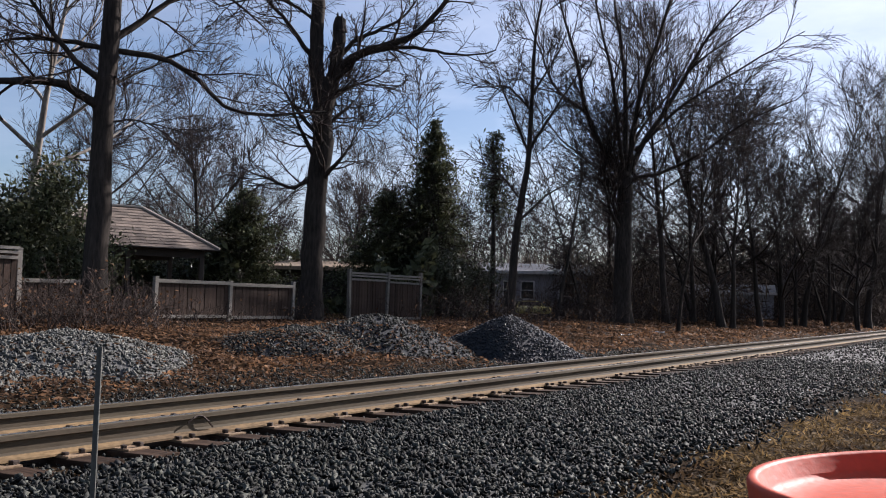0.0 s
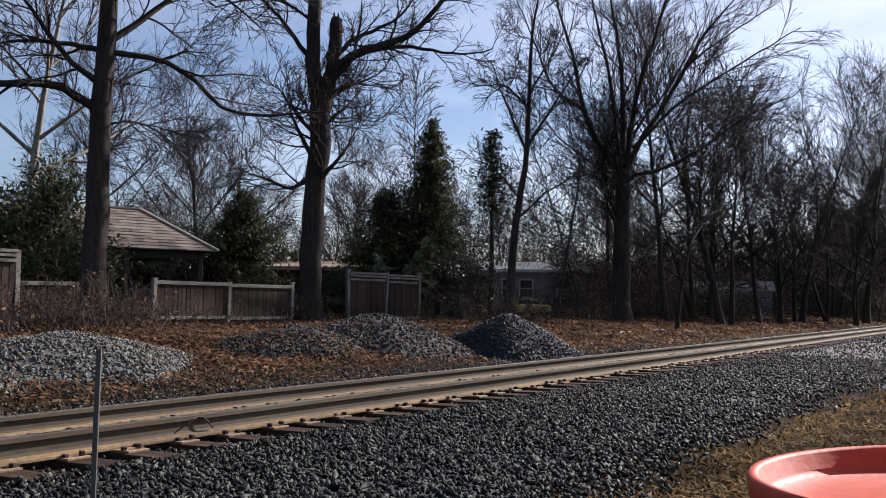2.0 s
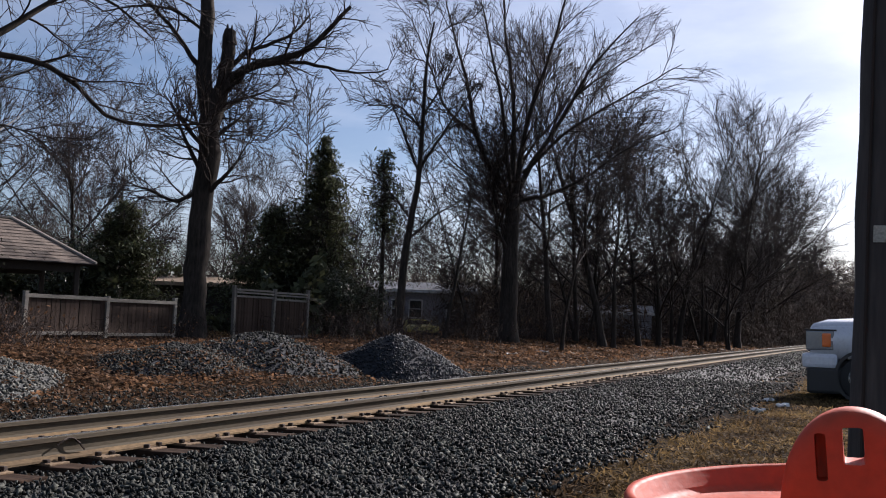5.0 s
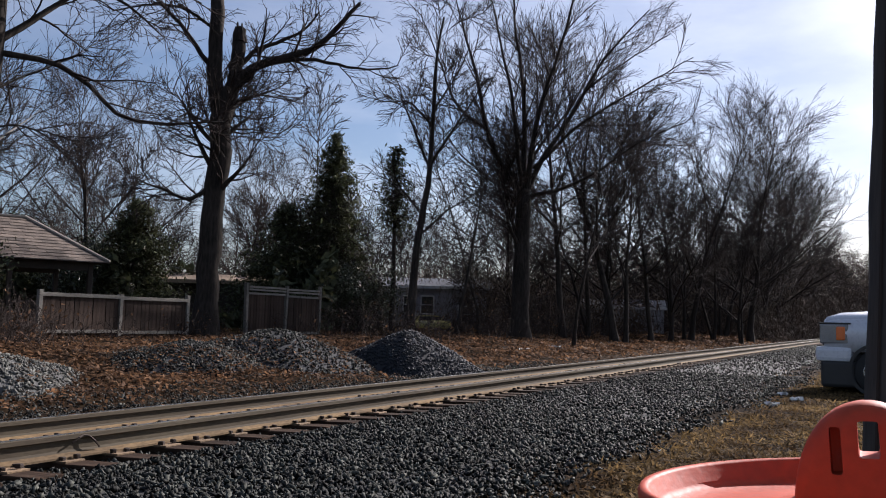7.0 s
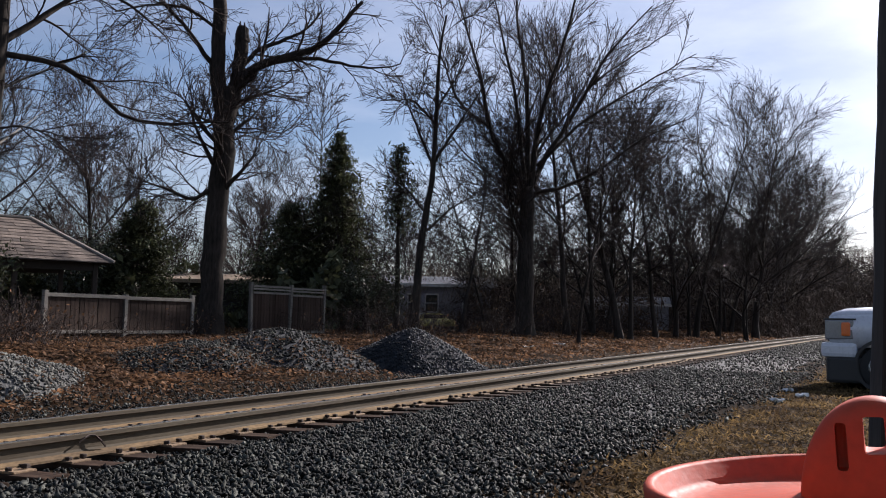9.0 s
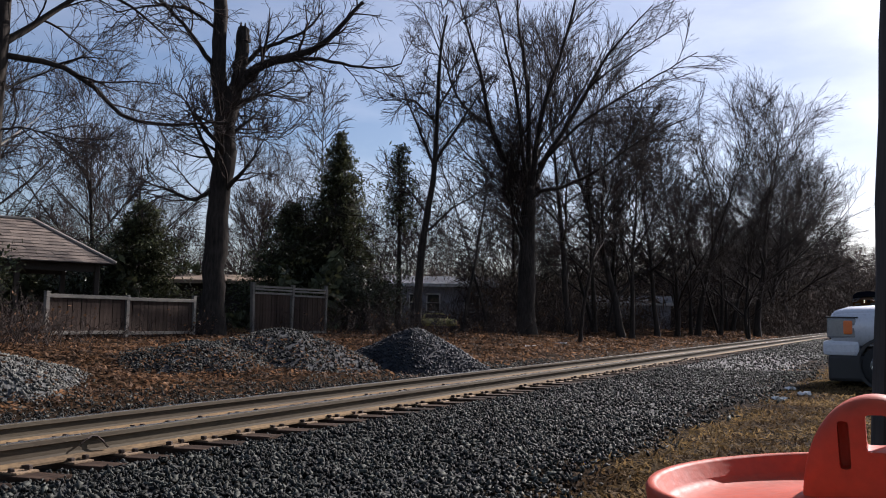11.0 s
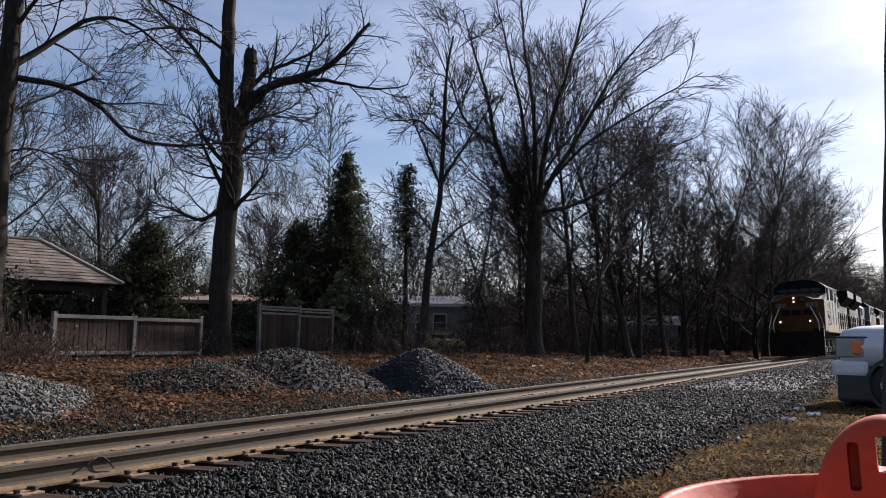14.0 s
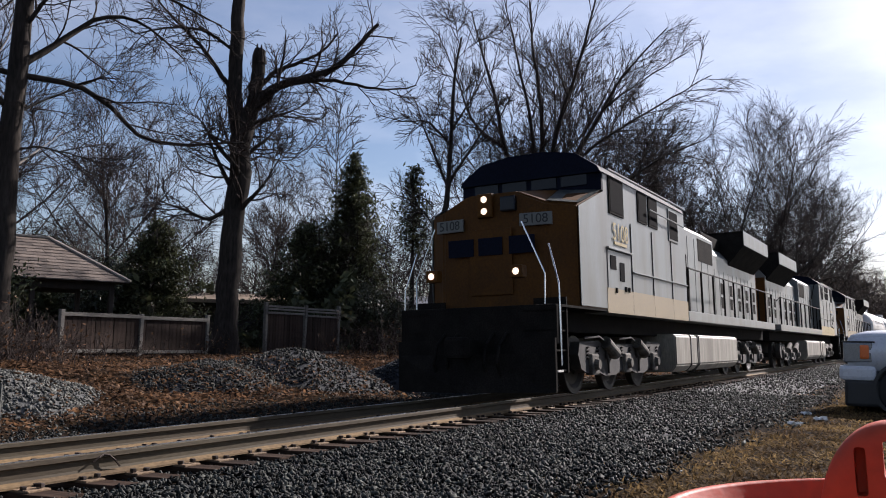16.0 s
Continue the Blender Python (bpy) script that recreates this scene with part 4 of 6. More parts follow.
def house(deg, dist, length, depth, eave, top, wall, roof, label, turn=0.0, windows=(), over=0.4, shift=0.0):
    p = az(deg, dist)
    g = float(ground_z(p.x, p.y))
    ob = empty("house", Matrix.Translation((p.x, p.y, g)) @ pose(0, 0, 0, 0, 0, deg - 90 + turn) @ pose(shift, 0, 0), label=label, category="house")
    h = length / 2
    bm = bmesh.new()
    box(bm, -h, h, 0, depth, -0.3, eave)
    body = part("wall", bm, wall, ob)
    n = 14
    for k in range(n):
        bm = bmesh.new()
        z = 0.1 + (eave - 0.1) * k / n
        sweep(bm, [(-0.022, z), (-0.005, z + (eave - 0.1) / n), (0.0, z)], -h, h)
        part("clapboard", bm, wall, body)
    bm = bmesh.new()
    sweep(bm, [(-over, eave - 0.02), (-over, eave + 0.14), (depth / 2, top), (depth + over, eave + 0.14), (depth + over, eave - 0.02)], -h - over, h + over)
    part("roof", bm, roof, ob)
    bm = bmesh.new()
    box(bm, -h - over, h + over, -over - 0.03, -over - 0.003, eave - 0.04, eave + 0.15)
    part("fascia", bm, M["white_trim"] if wall is M["siding"] else roof, ob)
    for x, z, w, hh in windows:
        bm = bmesh.new()
        for a in ((x - w / 2 - 0.08, x - w / 2, z, z + hh), (x + w / 2, x + w / 2 + 0.08, z, z + hh), (x - w / 2 - 0.08, x + w / 2 + 0.08, z - 0.08, z), (x - w / 2 - 0.08, x + w / 2 + 0.08, z + hh, z + hh + 0.08), (x - w / 2, x + w / 2, z + hh / 2 - 0.02, z + hh / 2 + 0.02)):
            box(bm, a[0], a[1], -0.07, 0.0, a[2], a[3])
        win = part("window", bm, M["white_trim"], ob, "white-framed window")
        bm = bmesh.new()
        box(bm, x - w / 2, x + w / 2, -0.035, -0.025, z, z + hh)
        part("pane", bm, M["glass"], win)
    return ob


house(28.6, 56, 7.0, 7, 2.55, 3.35, M["siding"], M["roofing"], "single-storey house with pale siding and a grey roof", windows=((-0.3, 0.95, 0.75, 1.05), (-1.5, 0.95, 0.6, 1.05), (2.2, 0.95, 0.9, 1.0)))
house(41.5, 47, 9.5, 6, 2.15, 2.75, M["brown_wall"], M["tan_roof"], "long low brown building with a tan roof and shadow-dark walls", over=0.7)
house(16.2, 66, 6.0, 6, 1.75, 2.5, M["siding"], M["roofing"], "pale low outbuilding behind bare trees", windows=((-2.0, 0.6, 0.7, 0.8),))


def undergrowth():
    rng = np.random.default_rng(61)
    lines, dead = [], []

    def clump(x, y, h, n):
        z = float(ground_z(x, y))
        for _ in range(n):
            l, r = limb(rng, (x + rng.normal(0, 0.35), y + rng.normal(0, 0.35), z - 0.05), (rng.normal(0, 0.45), rng.normal(0, 0.45), 1), h * rng.uniform(0.5, 1.2), rng.uniform(0.006, 0.014), 0.004, 5, 0.13, -0.02)
            lines.append((l, r, 3))
            lines.extend(ramify(rng, lines[-1], 4, 0.3, h * 0.4, 0.8, 0.6, 3, 2, 0.15, 0.0, 0.006))
            if rng.uniform() < 0.35:
                dead.append(l[2:] + rng.normal(0, 0.06, (len(l) - 2, 3)))

    for _ in range(430):
        x = rng.uniform(24, 80)
        clump(x, 14.6 + 8 * rng.uniform(0, 1) ** 1.6, rng.uniform(0.7, 2.2), 4)
    for _ in range(150):
        clump(rng.uniform(34, 110), rng.uniform(16, 27), rng.uniform(2.5, 6.5), 3)
    for _ in range(120):
        clump(rng.uniform(75, 170), rng.uniform(12.5, 22), rng.uniform(1.5, 4.0), 5)
    for _ in range(70):
        clump(rng.uniform(8, 14.5), rng.uniform(17, 20.5), rng.uniform(0.6, 1.6), 5)
    for _ in range(60):
        clump(rng.uniform(7.5, 12.5), rng.uniform(15.6, 17.8), rng.uniform(0.7, 1.5), 6)
    for _ in range(34):
        clump(rng.uniform(14.5, 27), rng.uniform(18.9, 19.35), rng.uniform(0.4, 1.2), 3)
    for _ in range(60):
        clump(rng.uniform(20, 40), rng.uniform(20, 34), rng.uniform(0.8, 2.0), 4)
    # a mass of fine bare twigs that fills the wood
    m = 27000
    x = 32 + 290 * rng.uniform(0, 1, m) ** 1.9
    y = np.where(x > 60, rng.uniform(14.0, 28, m), rng.uniform(16.5, 36, m))
    at = np.stack([x, y, ground_z(x, y) + (6.5 + x * 0.03) * rng.uniform(0, 1, m) ** 1.8 * np.clip((y - 12) / 8, 0.3, 1)], -1)
    far = rng.uniform(38, 70, 20000), rng.uniform(26, 66, 20000)
    at = np.r_[at, np.stack([far[0] * np.cos(np.radians(far[1])), far[0] * np.sin(np.radians(far[1])), 0.4 + 5.5 * rng.uniform(0, 1, 20000) ** 1.4], -1)]
    a, r = np.degrees(np.arctan2(at[:, 1], at[:, 0])), np.hypot(at[:, 0], at[:, 1])
    at = at[~((a > 27.3) & (a < 31.8) & (r < 57) & (at[:, 2] < 4.0)) & ~((a > 39) & (a < 47.5) & (r < 48))]
    tagged(leaves("twig_mass", at, 0.4 + 0.005 * np.hypot(at[:, 0], at[:, 1]), M["twig"], None, 63, 0.028), "dense tangle of fine bare twigs in the wood", "twigs", kind="stuff")
    m = 34000
    far = rng.uniform(36, 52, m), rng.uniform(35, 64, m)
    at = np.stack([far[0] * np.cos(np.radians(far[1])), far[0] * np.sin(np.radians(far[1])), 0.4 + 3.1 * rng.uniform(0, 1, m) * (0.8 + 0.3 * np.sin(far[1] * 1.3))], -1)
    keep = (np.hypot(at[:, 0] - 19.6, at[:, 1] - 27) > 6) & ~((far[1] > 39.0) & (far[1] < 47.5) & (far[0] < 49) & (at[:, 2] > 0.9))
    tagged(leaves("dark_hedge", at[keep], 0.27, M["needle"], None, 64, 0.45), "dark evergreen hedge behind the yard", "hedge", kind="stuff")
    # upright saplings and brush that close the wood towards the yard and the track
    n = 52000
    x = 44 + 130 * rng.uniform(0, 1, n) ** 1.5
    y = 15.5 + rng.uniform(0, 1, n) ** 0.8 * np.clip(x * 0.32, 8, 26)
    y -= 3.5 * smooth_step(60, 90, x)
    top = (3.3 + 0.022 * x) * (0.75 + 0.25 * np.sin(x * 0.45) * np.sin(y * 0.6 + 1))
    at = np.stack([x, y, ground_z(x, y) + top * rng.uniform(0, 1, n) ** 1.25], -1)
    a, r = np.degrees(np.arctan2(at[:, 1], at[:, 0])), np.hypot(at[:, 0], at[:, 1])
    at = at[~((a > 26.6) & (a < 32) & (r < 57))]
    tagged(leaves("sapling_brush", at, 0.34 + 0.003 * at[:, 0], M["thicket"], None, 65, 0.045, rise=2.2), "dense upright brown brush and saplings in the wood", "brush", kind="stuff")
    n = 90000
    x = 78 + 280 * rng.uniform(0, 1, n) ** 1.4
    y = 10.2 - BEND * x * x / 2 + rng.uniform(0, 1, n) ** 0.9 * 11
    top = (0.105 * x - 0.00008 * x * x) * (0.75 + 0.25 * np.sin(x * 0.21)) * np.clip((y - 8.5 + BEND * x * x / 2) / 4.5, 0.35, 1)
    at = np.stack([x, y, ground_z(x, y) + top * rng.uniform(0, 1, n) ** 1.4], -1)
    tagged(leaves("bend_thicket", at, 0.25 + 0.004 * x, M["thicket"], None, 66, 0.032, rise=1.6), "dark brown thicket along the bend of the railway", "thicket", kind="stuff")
    ob = tubes("undergrowth", lines, M["twig"], None)
    tagged(ob, "tangled bare brush and thin saplings along the bank", "brush", kind="stuff")
    spots = np.concatenate(dead)
    tagged(leaves("withered_leaves", spots, 0.05, M["leaf"], None, 62, 0.5), "withered brown leaves still on the brush", "leaves", kind="stuff")


undergrowth()


def far_woods():
    rng = np.random.default_rng(71)
    lines = []
    for k in range(85):
        deg = rng.uniform(-3, 80)
        p = az(deg, rng.uniform(105, 190))
        if p.y < 14:
            p.y = 14 + rng.uniform(0, 8)
        h = rng.uniform(9, 16)
        for _ in range(1 + int(rng.uniform() < 0.4)):
            main = limb(rng, (p.x + rng.normal(0, 0.5), p.y, 0), (rng.normal(0, 0.08), rng.normal(0, 0.08), 1), h, 0.2, 0.03, 8, 0.05, 0.02)
            lines.append((*main, 5))
            l1 = ramify(rng, lines[-1], 12, 0.2, h * 0.4, 0.65, 0.5, 3, 5, 0.08, 0.08, 0.03)
            l2 = [b for l in l1 for b in ramify(rng, l, 6, 0.2, h * 0.16, 0.6, 0.6, 3, 3, 0.1, 0.05, 0.02)]
            lines += l1 + l2
    tagged(tubes("distant_woods", lines, M["twig"], None), "distant leafless woods", "woods", kind="stuff")
    at, n = [], 60
    for k in range(n):
        p = az(-2 + 84 * k / n + rng.uniform(-0.6, 0.6), rng.uniform(115, 150))
        m = 650
        q = rng.normal(size=(m, 3)) * np.array([5.5, 2.0, 2.4]) + np.array([p.x, max(p.y, 17), rng.uniform(1.5, 5.0)])
        q[:, 2] = np.abs(q[:, 2])
        at.append(q)
    x = 62 + 250 * rng.uniform(0, 1, 12000) ** 1.6
    y = 15.5 + rng.uniform(0, 9, 12000)
    at.append(np.stack([x, y, 0.3 + (3.0 + 0.055 * x) * rng.uniform(0, 1, 12000) ** 1.3], -1))
    x = rng.uniform(130, 330, 9000)
    at.append(np.stack([x, 14.5 + rng.uniform(0, 10, 9000), 0.3 + 0.07 * x * rng.uniform(0, 1, 9000) ** 1.4], -1))
    at = np.concatenate(at)
    tagged(leaves("distant_thicket", at, 0.25 + 0.004 * np.hypot(at[:, 0], at[:, 1]), M["thicket"], None, 72, 0.12), "distant dark thicket below the bare woods", "thicket", kind="stuff")


far_woods()


def litter():
    rng = np.random.default_rng(81)
    n = 150000
    x = 5 + 95 * rng.uniform(0, 1, n) ** 1.7
    y = rng.uniform(9.3, 22, n)
    y = np.where(rng.uniform(size=n) < 0.5, rng.uniform(9.6, 16.5, n), y)
    keep = rng.uniform(size=n) < np.clip((y - 9.9) / 1.8, 0.1, 1)
    x, y = x[keep], y[keep]
    p = np.stack([x, y, ground_z(x, y) + rng.uniform(0.005, 0.07, len(x))], -1)
    tagged(leaves("leaf_litter", p, 0.042 + 0.001 * x, M["leaf"], None, 82, 0.55, 0.6), "brown dead leaves strewn over the bank", "leaves", kind="stuff")
    n = 190000
    x = 3 + 24 * rng.uniform(0, 1, n) ** 1.4
    y = rng.uniform(-2.5, 3.0, n)
    edge = 2.5 - 0.035 * np.clip(x - 5, 0, 12)
    keep = rng.uniform(size=n) < np.clip((edge - y) / 0.5, 0.04, 1) * (0.7 + 0.3 * np.sin(x * 1.9 + 0.7 * y) * np.sin(y * 2.6 - 0.5 * x))
    x, y = x[keep], y[keep]
    p = np.stack([x, y, ground_z(x, y) + rng.uniform(0.0, 0.03, len(x))], -1)
    tagged(leaves("dry_grass", p, 0.05, M["straw"], None, 83, 0.2, 0.55), "short dry yellow-brown grass", "grass", kind="stuff")


    n = 26000
    x, y = rng.uniform(24, 46, n), rng.uniform(20.3, 31, n)
    p = np.stack([x, y, ground_z(x, y) + rng.uniform(0.02, 0.09, n)], -1)
    tagged(leaves("lawn", p, 0.09, M["straw"], None, 84, 0.2, 0.3), "pale winter lawn of the yard behind the fence", "grass", kind="stuff")


litter()
# ---- beside the track ----
M["orange"] = mat("orange_plastic", (0.43, 0.055, 0.018), 0.6, 0, 0.1, 5, 60, 0.08, other=(0.35, 0.055, 0.026), amount=0.7, spec=0.25)
M["pole_wood"] = mat("dark_creosoted_pole", (0.055, 0.045, 0.04), 0.9, 0, 0.3, 4, 24, 0.8, other=(0.03, 0.026, 0.024), amount=0.8, stretch=(1, 1, 0.12))
M["stake"] = mat("dull_grey_green_steel", (0.085, 0.085, 0.075), 0.7, 0.4, 0.2, 10, 60, 0.2)
M["white_paint"] = mat("white_car_paint", (0.6, 0.62, 0.66), 0.3, 0, 0.04, 1, 20, 0.0, coat=0.6)
M["black_plastic"] = mat("black_plastic", (0.016, 0.016, 0.017), 0.5, 0, 0.2, 8, 60, 0.1)
M["rubber"] = mat("tyre_rubber", (0.02, 0.02, 0.02), 0.85, 0, 0.2, 8, 60, 0.2)
M["chrome"] = mat("bright_metal", (0.6, 0.6, 0.6), 0.2, 1.0, 0.05, 4, 30, 0.0)
M["amber"] = mat("amber_lens", (0.75, 0.16, 0.03), 0.2, 0, 0.1, 12, 60, 0.0, coat=0.6)
M["lens"] = mat("clear_lamp_lens", (0.2, 0.21, 0.23), 0.15, 0.3, 0.15, 14, 60, 0.1, coat=0.8)
M["blue_plastic"] = mat("blue_plastic", (0.03, 0.05, 0.4), 0.4, 0, 0.1, 9, 50, 0.1)
M["yellow_paint"] = mat("yellow_car_paint", (0.62, 0.56, 0.16), 0.25, 0, 0.05, 1, 20, 0.0, coat=0.8)
M["pale_litter"] = mat("pale_litter", (0.6, 0.6, 0.58), 0.7, 0, 0.15, 6, 40, 0.2)


def traffic_drum():
    p = az(2.5, 1.31)
    ob = empty("traffic_drum", pose(p.x, p.y - 0.06, -0.25, -3.3, 0, 2), label="orange plastic traffic drum with a moulded lifting handle", category="traffic drum")
    top = 1.05
    bm = bmesh.new()
    lathe(bm, [(0.30, 0.0), (0.30, 0.09), (0.285, 0.1), (0.285, 0.32), (0.275, 0.335), (0.275, 0.56), (0.265, 0.575), (0.265, 0.8), (0.27, top - 0.1), (0.276, top - 0.05), (0.286, top - 0.03), (0.288, top - 0.006), (0.284, top), (0.276, top), (0.272, top - 0.004), (0.264, top - 0.026), (0.254, top - 0.035), (0.2, top - 0.037), (0.13, top - 0.03), (0.08, top - 0.018), (0.0, top - 0.012)], 64)
    bmesh.ops.remove_doubles(bm, verts=bm.verts[:], dist=0.0005)
    part("barrel", bm, M["orange"], ob, smooth=True)
    # the handle: an arch across the lid with a gripping hole and a blind recess
    bm = bmesh.new()
    n, steps = 40, []
    for k in range(n + 1):
        a = math.pi * k / n
        steps.append((math.cos(a), math.sin(a) ** 0.75))
    outer = [(0.098 * c, top - 0.07 + 0.184 * s) for c, s in steps]
    sweep(bm, outer, -0.04, 0.04)
    bmesh.ops.bevel(bm, geom=[e for e in bm.edges if e.calc_face_angle(0) > 0.9], offset=0.026, segments=5, affect="EDGES", profile=0.5, clamp_overlap=True)
    handle = part("handle", bm, M["orange"], ob, "moulded arch handle with a gripping hole")
    cutters = []
    for y, x0, x1, w, z0, z1 in ((0.0, -0.1, 0.1, 0.013, top + 0.042, top + 0.09), (0.04, -0.1, -0.012, 0.007, top + 0.02, top + 0.082)):
        bm = bmesh.new()
        box(bm, x0, x1, y - w, y + w, z0, z1, 0.005)
        cutters.append(part("cutter", bm, M["orange"], ob))
        cut = handle.modifiers.new("hole", "BOOLEAN")
        cut.operation, cut.object = "DIFFERENCE", cutters[-1]
    for piece in [handle] + cutters:
        piece.matrix_basis = pose(0, -0.018, 0)
    graph = bpy.context.evaluated_depsgraph_get()
    graph.update()
    me = bpy.data.meshes.new_from_object(handle.evaluated_get(graph))
    handle.modifiers.clear()
    handle.data = me
    for c in cutters:
        bpy.data.objects.remove(c)
    me.polygons.foreach_set("use_smooth", [True] * len(me.polygons))
    me.set_sharp_from_angle(angle=radians(40))
    bm = bmesh.new()
    lathe(bm, [(0.0, 0.0), (0.44, 0.0), (0.45, 0.03), (0.42, 0.06), (0.31, 0.08), (0.305, 0.05)], 48)
    part("base_ring", bm, M["rubber"], ob, "black rubber ballast ring", smooth=True)


traffic_drum()


def utility_pole():
    p = az(1.0, 6.9)
    ob = empty("utility_pole", pose(p.x, p.y, -0.27, 2.0, 1.4, 0), label="dark creosoted wooden utility pole", category="pole")
    rng = np.random.default_rng(9)
    l = np.stack([np.zeros(20), np.zeros(20), np.linspace(-0.2, 11, 20)], -1) + rng.normal(0, 0.004, (20, 3))
    tubes("shaft", [(l, np.linspace(0.162, 0.125, 20), 24)], M["pole_wood"], ob)
    bm = bmesh.new()
    box(bm, -0.17, -0.158, -0.045, 0.035, 1.93, 2.05, 0.004)
    part("tag", bm, mat("faded_tag", (0.35, 0.33, 0.27), 0.6), ob, "small faded pole tag")
    bm = bmesh.new()
    pipe(bm, [(-0.15, 0.07, 0.1), (-0.148, 0.07, 2.5), (-0.135, 0.06, 8)], 0.012, 6)
    part("ground_wire", bm, M["spike"], ob, "thin ground wire")


utility_pole()


def marker_stake():
    p = az(55.9, 4.55)
    ob = empty("marker_stake", pose(p.x, p.y, -0.25, 0, 0.4, 20), label="thin dull steel marker stake in the ballast", category="stake")
    bm = bmesh.new()
    sweep(bm, [(-0.014, -0.3), (-0.014, 0.997), (0.014, 0.997), (0.014, -0.3)], -0.004, 0.004)
    box(bm, -0.004, 0.018, -0.004, 0.004, -0.3, 0.99)
    part("post", bm, M["stake"], ob)


marker_stake()


def wheel(parent, x, y, r, w, name="wheel"):
    bm = bmesh.new()
    lathe(bm, [(r * 0.62, -w / 2), (r * 0.95, -w / 2), (r, -w / 2 + 0.03), (r, w / 2 - 0.03), (r * 0.95, w / 2), (r * 0.62, w / 2)], 32, Matrix.Translation((x, y, r)) @ pose(0, 0, 0, 90, 0, 0))
    t = part(name, bm, M["rubber"], parent, "black tyre", smooth=True)
    bm = bmesh.new()
    lathe(bm, [(0.0, -0.04), (r * 0.2, -0.05), (r * 0.3, -0.02), (r * 0.6, -0.03), (r * 0.64, 0.05)], 24, Matrix.Translation((x, y, r)) @ pose(0, 0, 0, 90 if y < 0 else -90, 0, 0))
    part("rim", bm, M["chrome"], t, smooth=True)


def pickup():
    """A full-size pickup; its nose points along -x, the origin is under the middle of the front bumper."""
    ob = empty("pickup_truck", pose(19.2, 1.42, float(ground_z(19.0, 0.7)), 0, 0, -93), label="white full-size pickup truck parked beside the track", category="pickup truck")
    hw = 1.0

    def shell(name, stations, material, label=""):
        bm = bmesh.new()
        rings = []
        for x, pts in stations:
            rings.append([bm.verts.new((x, u, v)) for u, v in pts] + [bm.verts.new((x, -u, v)) for u, v in pts[::-1]])
        n = len(rings[0])
        for a, b in zip(rings, rings[1:]):
            for i in range(n):
                bm.faces.new((a[i], a[(i + 1) % n], b[(i + 1) % n], b[i]))
        bm.faces.new(rings[0])
        bm.faces.new(rings[-1])
        bmesh.ops.recalc_face_normals(bm, faces=bm.faces[:])
        edges = [e for e in bm.edges if e.calc_face_angle(0) > 0.5]
        bmesh.ops.bevel(bm, geom=edges, offset=0.035, segments=3, affect="EDGES", clamp_overlap=True)
        return part(name, bm, material, ob, label, smooth=True)

    shell("hood", [(0.12, [(0.98, 0.78), (0.99, 1.12), (0.95, 1.36), (0.8, 1.42), (0.1, 1.46)]), (0.35, [(1.0, 0.78), (1.01, 1.15), (0.98, 1.40), (0.82, 1.48), (0.1, 1.53)]),
                   (1.75, [(1.01, 0.78), (1.02, 1.15), (0.99, 1.45), (0.84, 1.56), (0.1, 1.62)])], M["white_paint"])
    shell("cab", [(1.6, [(1.01, 0.6), (1.02, 1.15), (1.0, 1.42), (0.9, 1.5), (0.1, 1.52)]), (2.5, [(1.01, 0.6), (1.02, 1.15), (0.97, 1.5), (0.8, 2.06), (0.1, 2.1)]),
                  (4.4, [(1.01, 0.6), (1.02, 1.15), (0.97, 1.5), (0.8, 2.08), (0.1, 2.12)]), (4.75, [(1.01, 0.6), (1.02, 1.15), (0.97, 1.5), (0.85, 1.6), (0.1, 1.6)])], M["white_paint"])
    shell("bed", [(4.7, [(1.01, 0.65), (1.02, 1.15), (1.0, 1.45), (0.95, 1.48), (0.1, 1.48)]), (6.3, [(1.01, 0.65), (1.02, 1.15), (1.0, 1.45), (0.95, 1.48), (0.1, 1.48)])], M["white_paint"])
    bm = bmesh.new()
    box(bm, -0.03, 0.62, -1.03, 1.03, 0.58, 0.87, 0.08)
    part("bumper", bm, M["white_paint"], ob, "white front bumper")
    bm = bmesh.new()
    box(bm, 0.06, 0.72, -1.0, 1.0, 0.1, 0.6, 0.06)
    part("valance", bm, M["black_plastic"], ob, "black lower valance")
    bm = bmesh.new()
    box(bm, 0.04, 0.16, -0.66, 0.66, 0.88, 1.3, 0.03)
    g = part("grille", bm, M["black_plastic"], ob, "dark grille")
    for k in range(3):
        bm = bmesh.new()
        box(bm, 0.015, 0.05, -0.64, 0.64, 0.93 + 0.13 * k, 0.99 + 0.13 * k, 0.01)
        part("grille_bar", bm, M["chrome"], g)
    for s in (-1, 1):
        bm = bmesh.new()
        box(bm, 0.05, 0.56, s * 0.84 - 0.17, s * 0.84 + 0.186, 0.92, 1.3, 0.03)
        lamp = part("headlight", bm, M["lens"], ob, "clear headlight")
        bm = bmesh.new()
        box(bm, 0.34, 0.5, s * 1.0 - 0.05, s * 1.0 + 0.034, 0.99, 1.25, 0.03)
        part("side_marker", bm, M["amber"], lamp, "amber corner lens")
        bm = bmesh.new()
        box(bm, 0.03, 0.6, s * 0.84 - 0.18, s * 0.84 + 0.19, 1.295, 1.325, 0.01)
        part("lamp_trim", bm, M["black_plastic"], lamp, "black trim over the lamp")
        bm = bmesh.new()
        box(bm, 2.3, 2.55, s * 1.05 if s > 0 else -1.3, 1.3 if s > 0 else s * 1.05, 1.45, 1.72, 0.03)
        part("mirror", bm, M["black_plastic"], ob, "black wing mirror")
